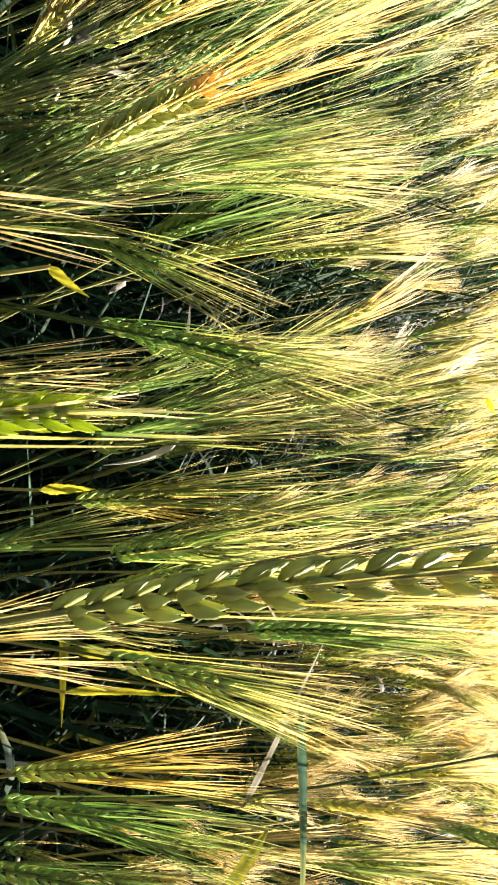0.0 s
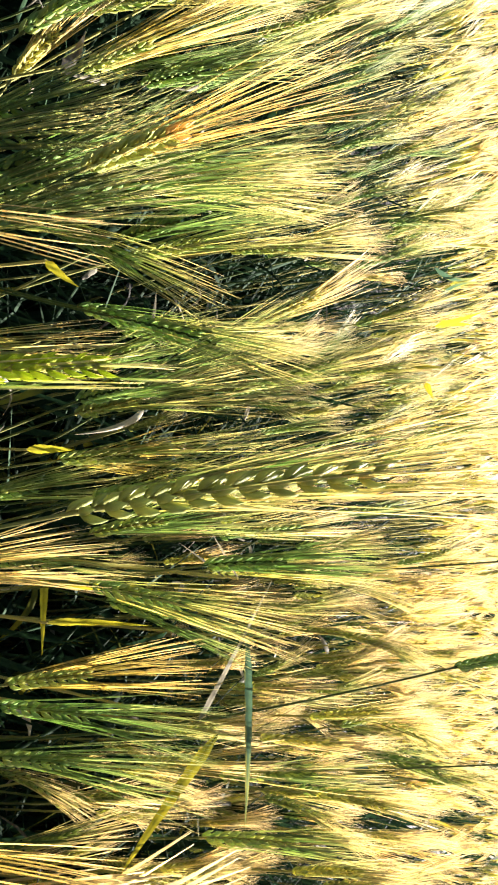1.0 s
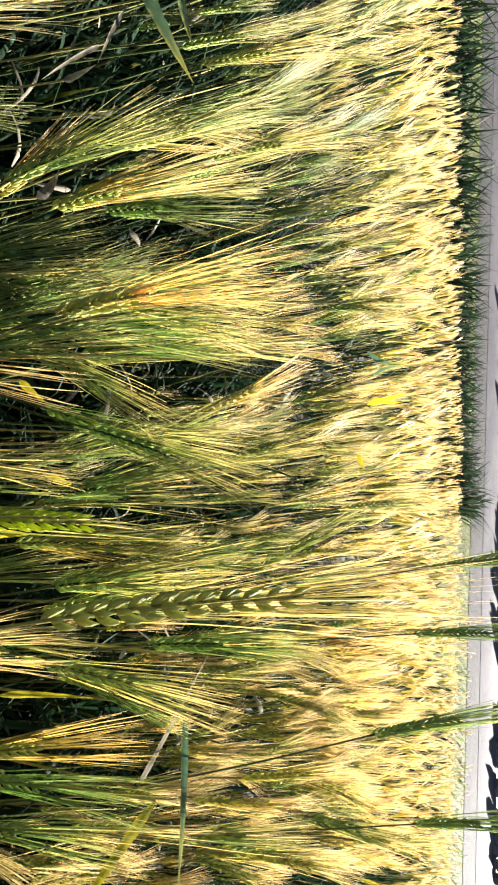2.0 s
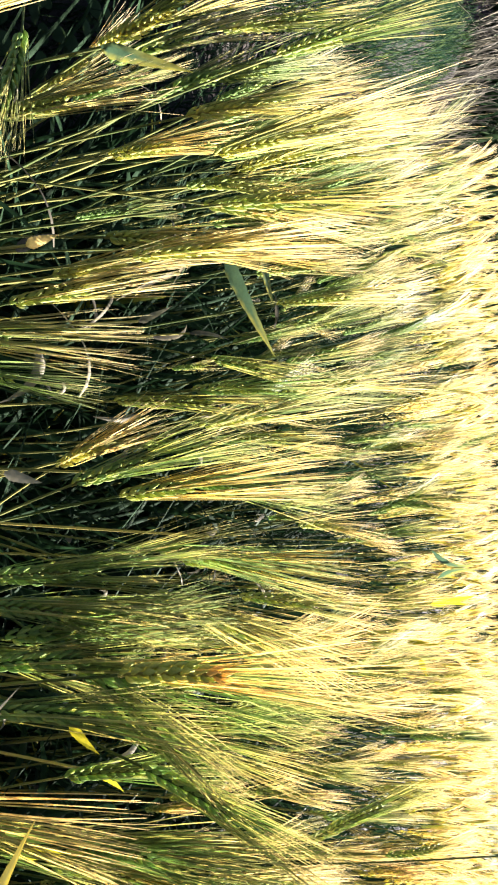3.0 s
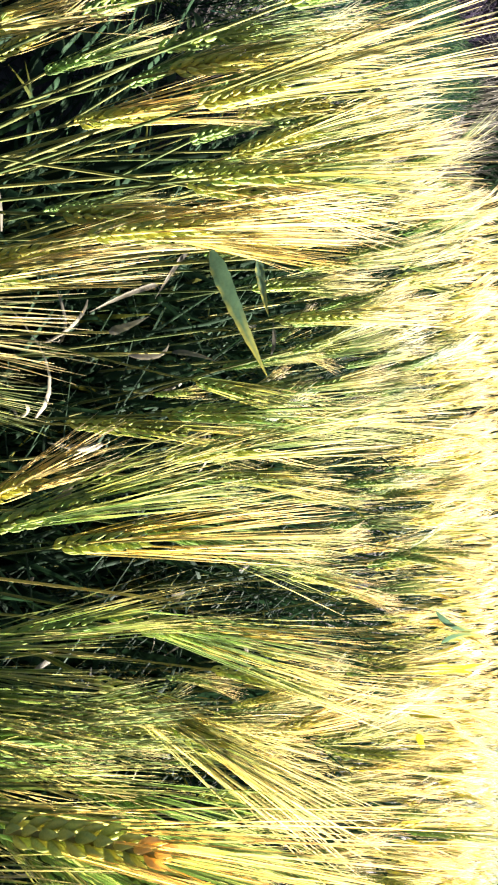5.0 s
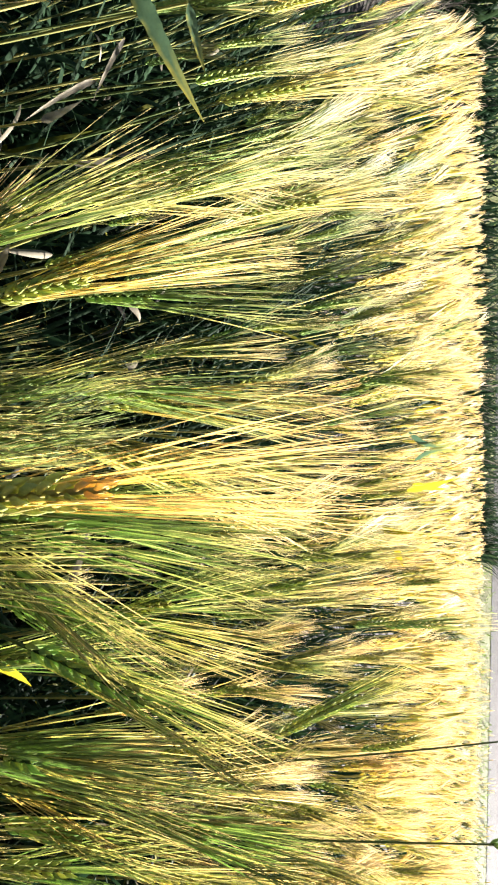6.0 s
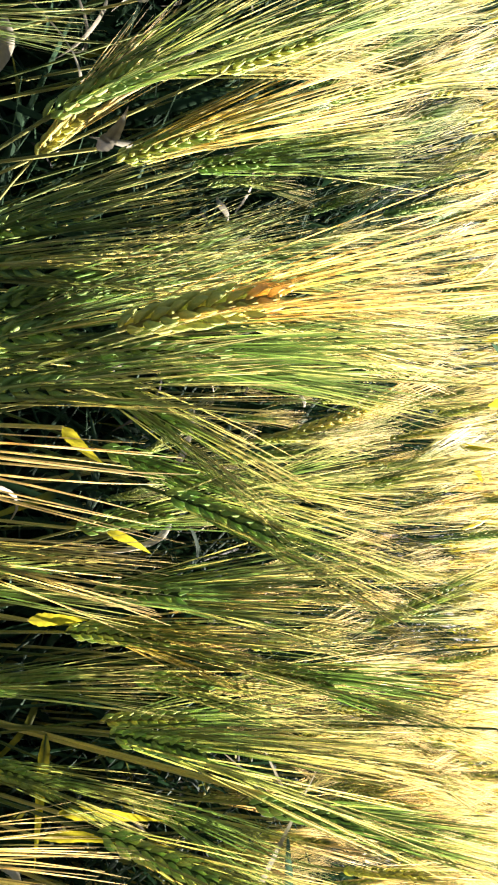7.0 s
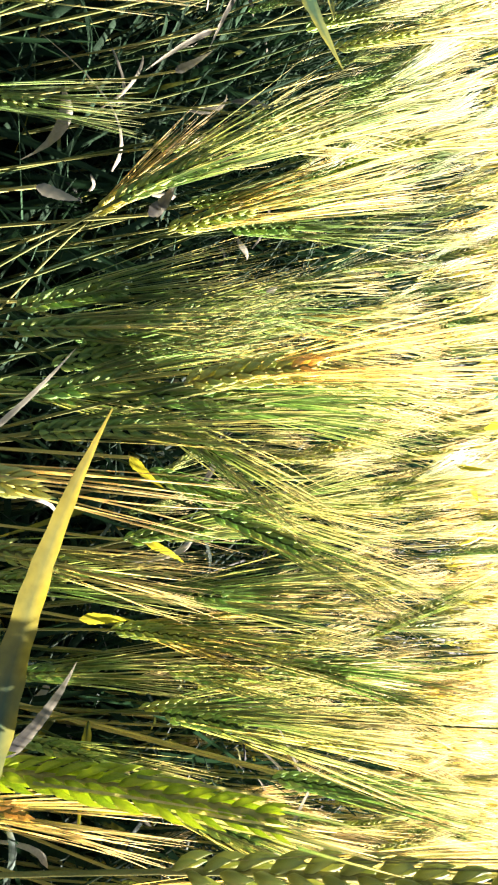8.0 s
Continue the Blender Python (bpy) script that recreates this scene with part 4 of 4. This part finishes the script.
# ---------------------------------------------------------------- ditch, bank and the field's end
def grass(name, places, length, width, mat, ripe, seed, label, category, bow=0.5):
    """Many grass blades, one mesh."""
    g = np.random.default_rng(seed)
    n = len(places)
    t = np.linspace(0, 1, 4)
    o = np.array([(x, y, ground_z(x, y) - 0.01) for x, y in places])
    az = g.uniform(0, 2 * np.pi, n)
    ln = length * g.uniform(0.5, 1.25, n)
    out = np.stack([np.cos(az), np.sin(az), 0 * az], -1)
    b = bow * g.uniform(0.2, 1.4, n)
    p = o[:, None] + ln[:, None, None] * (np.array([0, 0, 1.0]) * (t - 0.35 * t ** 2 * 1)[None, :, None] + out[:, None] * (b[:, None] * t ** 1.6)[:, :, None])
    across = np.broadcast_to(np.stack([-np.sin(az), np.cos(az), 0 * az], -1)[:, None], p.shape)
    w = width * g.uniform(0.6, 1.2, n)[:, None] * np.array([0.7, 1.0, 0.75, 0.06])
    v, f = ribbons(p, across, w)
    so = Soup()
    so.add(v, f, ripe + np.repeat(g.normal(0, 0.2, n), 12), np.tile(np.repeat(t, 3), n))
    return tagged(new(name, so.mesh(name, mat)), label, category, kind="stuff")


def beside(n, near, far, y0, y1, seed):
    """Places in a strip beside the crop, from near to far metres off its border."""
    g = np.random.default_rng(seed)
    y = g.uniform(y0, y1, n)
    off = g.uniform(near, far, n)
    return [(-0.43 - 0.62 * b - o * 1.16, b) for b, o in zip(y, off)]


def broad_weed(seed):
    """A low weed with a rosette of broad, rounded leaves on short stalks."""
    g = np.random.default_rng(seed)
    root = tagged(new("broadleaf_weed"), "low broad-leaved dark green weed in the shaded ditch", "weed", "weeds in the ditch")
    t = np.linspace(0, 1, 9)
    for k in range(6):
        az = k * 1.05 + g.uniform(-0.3, 0.3)
        out, side = np.array([math.cos(az), math.sin(az), 0]), np.array([-math.sin(az), math.cos(az), 0])
        h, r = g.uniform(0.10, 0.20), g.uniform(0.04, 0.08)
        base = out * r + np.array([0, 0, h])
        so = Soup()
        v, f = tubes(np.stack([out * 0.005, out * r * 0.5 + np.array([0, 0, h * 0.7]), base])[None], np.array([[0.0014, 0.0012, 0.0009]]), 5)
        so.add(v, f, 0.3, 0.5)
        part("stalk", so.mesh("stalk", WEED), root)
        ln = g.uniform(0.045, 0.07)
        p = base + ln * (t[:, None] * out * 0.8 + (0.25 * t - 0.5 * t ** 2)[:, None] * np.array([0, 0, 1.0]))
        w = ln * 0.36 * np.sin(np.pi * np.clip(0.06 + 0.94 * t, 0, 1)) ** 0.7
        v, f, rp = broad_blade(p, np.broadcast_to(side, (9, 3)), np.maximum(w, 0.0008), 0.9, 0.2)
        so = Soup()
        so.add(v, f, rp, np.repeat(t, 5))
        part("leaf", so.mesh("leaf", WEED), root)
    return root


weeds = [broad_weed(90 + k) for k in range(3)]
g = np.random.default_rng(95)
for k in range(15):
    y = 0.25 + 0.075 * k + g.uniform(-0.05, 0.05)
    x = crop_left(y) - g.uniform(0.12, 0.45)
    m = pose(x, y, ground_z(x, y) - 0.005, 0, 0, g.uniform(0, 360)) @ Matrix.Scale(g.uniform(0.8, 1.25), 4)
    if k < 3:
        weeds[k].matrix_basis = m
    else:
        copy_thing(weeds[k % 3], m)

# Near-black leaves deepen the gaps; those from around_places are unseen and block sun.
grass("lower_leaves", undergrowth(0.30, 2.4, 1300, 44) + around_places(46, 1500) + beside(1800, -0.7, -0.03, -0.2, 7.0, 47), 0.76, 0.0062, LEAF, -0.6, 55, "lower leaves deep in the crop, shade put into their green", "barley leaves", 0.4)
grass("upper_leaves", [q for q in undergrowth(0.75, 2.2, 420, 52) if not in_lane(*q)] + around_places(53, 500), 1.0, 0.0052, LEAF, -0.35, 62, "narrow leaves reaching up between the ears, shade put into their green", "barley leaves", 0.3)
grass("field_crop", field_places(27, 75), 1.15, 0.008, AWN, 0.10, 66, "ripening barley over the rest of the field", "barley", 0.22)
grass("crop_leaves", crop_places(2.0, 6.0, 120, 50, 0.9), 0.80, 0.013, LEAF, -0.5, 59, "leaves below the ears of the crop, shade put into their green", "barley leaves", 0.4)
grass("far_crop_leaves", crop_places(6.0, 18.0, 28, 51, 0.9), 0.80, 0.035, LEAF, -0.5, 60, "leaves below the distant crop, shade put into their green", "barley leaves", 0.4)
grass("ditch_grass", beside(8500, -0.10, 0.85, -1.5, 3.2, 41), 0.13, 0.0030, WEED, -0.6, 51, "low weeds and grass in the ditch, shade put into their green", "grass", 0.7)
grass("tall_grass", beside(9500, 0.45, 1.25, -1.5, 5.0, 42), 0.26, 0.0028, GRASS, -0.15, 52, "taller green grass along the ditch, sunlit tips put into its colour", "grass", 0.45)
# Dense dark blades cover the bank's soil and stand in for its shade.
grass("bank_brush", beside(7000, 1.15, 2.3, 0.8, 8.0, 49), 0.36, 0.0050, BRUSH, 0.2, 58, "tangled brush on the earth bank, shade and sky tint put into its colour", "brush", 0.6)
grass("bank_straw", beside(330, 1.10, 2.1, 0.6, 7.0, 43), 0.46, 0.0026, DRY, 0.6, 53, "dry pale grass stems lying over the earth bank", "dry grass", 1.1)
grass("meadow_grass", beside(4500, 1.7, 9.0, -5.0, 12.0, 48), 0.32, 0.010, GRASS, 0.1, 57, "rough green grass beyond the bank", "grass", 0.7)
grass("dry_brush", beside(1500, 0.1, 1.5, 5.0, 9.0, 45), 0.95, 0.005, DRY, 0.2, 56, "standing dry brown brush at the field's corner", "brush", 0.3)
g = np.random.default_rng(61)
grass("verge_grass", list(zip(g.uniform(-14, 14, 5500), CROP_END + 0.4 + 3.8 * g.uniform(0, 1, 5500) ** 1.2)), 0.20, 0.012, GRASS, 1.1, 54, "yellow-green grass verge at the end of the field", "grass", 0.5)

g = np.random.default_rng(63)
hx = g.uniform(-9.0, 0.6, 5200)
grass("hedge_brush", [(x, crop_end(x) + o) for x, o in zip(hx, g.uniform(0.25, 1.9, 5200))], 1.6, 0.022, WEED, 0.1, 64, "dark green brush along the far border of the field", "brush", 0.35)
grass("hedge_stems", [(x, crop_end(x) + o) for x, o in zip(hx[:700], g.uniform(0.25, 1.5, 700))], 1.7, 0.010, DRY, 0.2, 65, "brown dry stems among the brush at the field's border", "brush", 0.3)

tagged(sheet("verge", list(np.arange(-30, 30, 0.5)), list(np.arange(CROP_END - 0.3, CROP_END + 4.3, 0.2)), TURF, 0.012), "yellow-green turf at the end of the field", "verge", kind="structure")
tagged(sheet("track_edge", list(np.arange(-20, 26, 0.5)), list(np.arange(CROP_END + 4.2, CROP_END + 5.3, 0.2)), GRAVEL, 0.02), "pale bare strip of earth beside the track", "track edge", kind="structure")
tagged(sheet("track", list(np.arange(-20, 26, 0.5)), list(np.arange(CROP_END + 5.2, CROP_END + 9.0, 0.2)), ASPHALT, 0.026), "grey track beyond the grass verge, sun patches put into its colour", "track", kind="structure")


def stone_mesh(seed):
    bm = bmesh.new()
    bmesh.ops.create_icosphere(bm, subdivisions=2, radius=0.5)
    for v in bm.verts:
        k = 1 + 0.45 * noise.noise(v.co * 1.9 + Vector((seed * 7.3, 0, 0))) + 0.15 * noise.noise(v.co * 5 + Vector((0, seed * 3.1, 0)))
        v.co = Vector((v.co.x * 1.25, v.co.y, v.co.z * 0.75)) * k
    me = bpy.data.meshes.new("stone")
    bm.to_mesh(me)
    bm.free()
    me.materials.append(STONE)
    return me


STONES = [stone_mesh(k) for k in range(5)]
rubble = tagged(new("rubble_bank"), "heap of grey and pale rubble stones beyond the track", "rubble")
rubble.location = (0, CROP_END + 7.6, 1.85)
g = np.random.default_rng(71)
for k in range(110):
    s = g.uniform(0.2, 0.7)
    row = k % 3
    part("stone", STONES[k % 5], rubble, at=pose(g.uniform(-8, 15), row * 0.55 + g.uniform(-0.2, 0.2), 0.12 + row * 0.32 + g.uniform(-0.1, 0.15), g.uniform(0, 360), g.uniform(0, 360), g.uniform(0, 360)) @ Matrix.Diagonal((s, s, s, 1)))
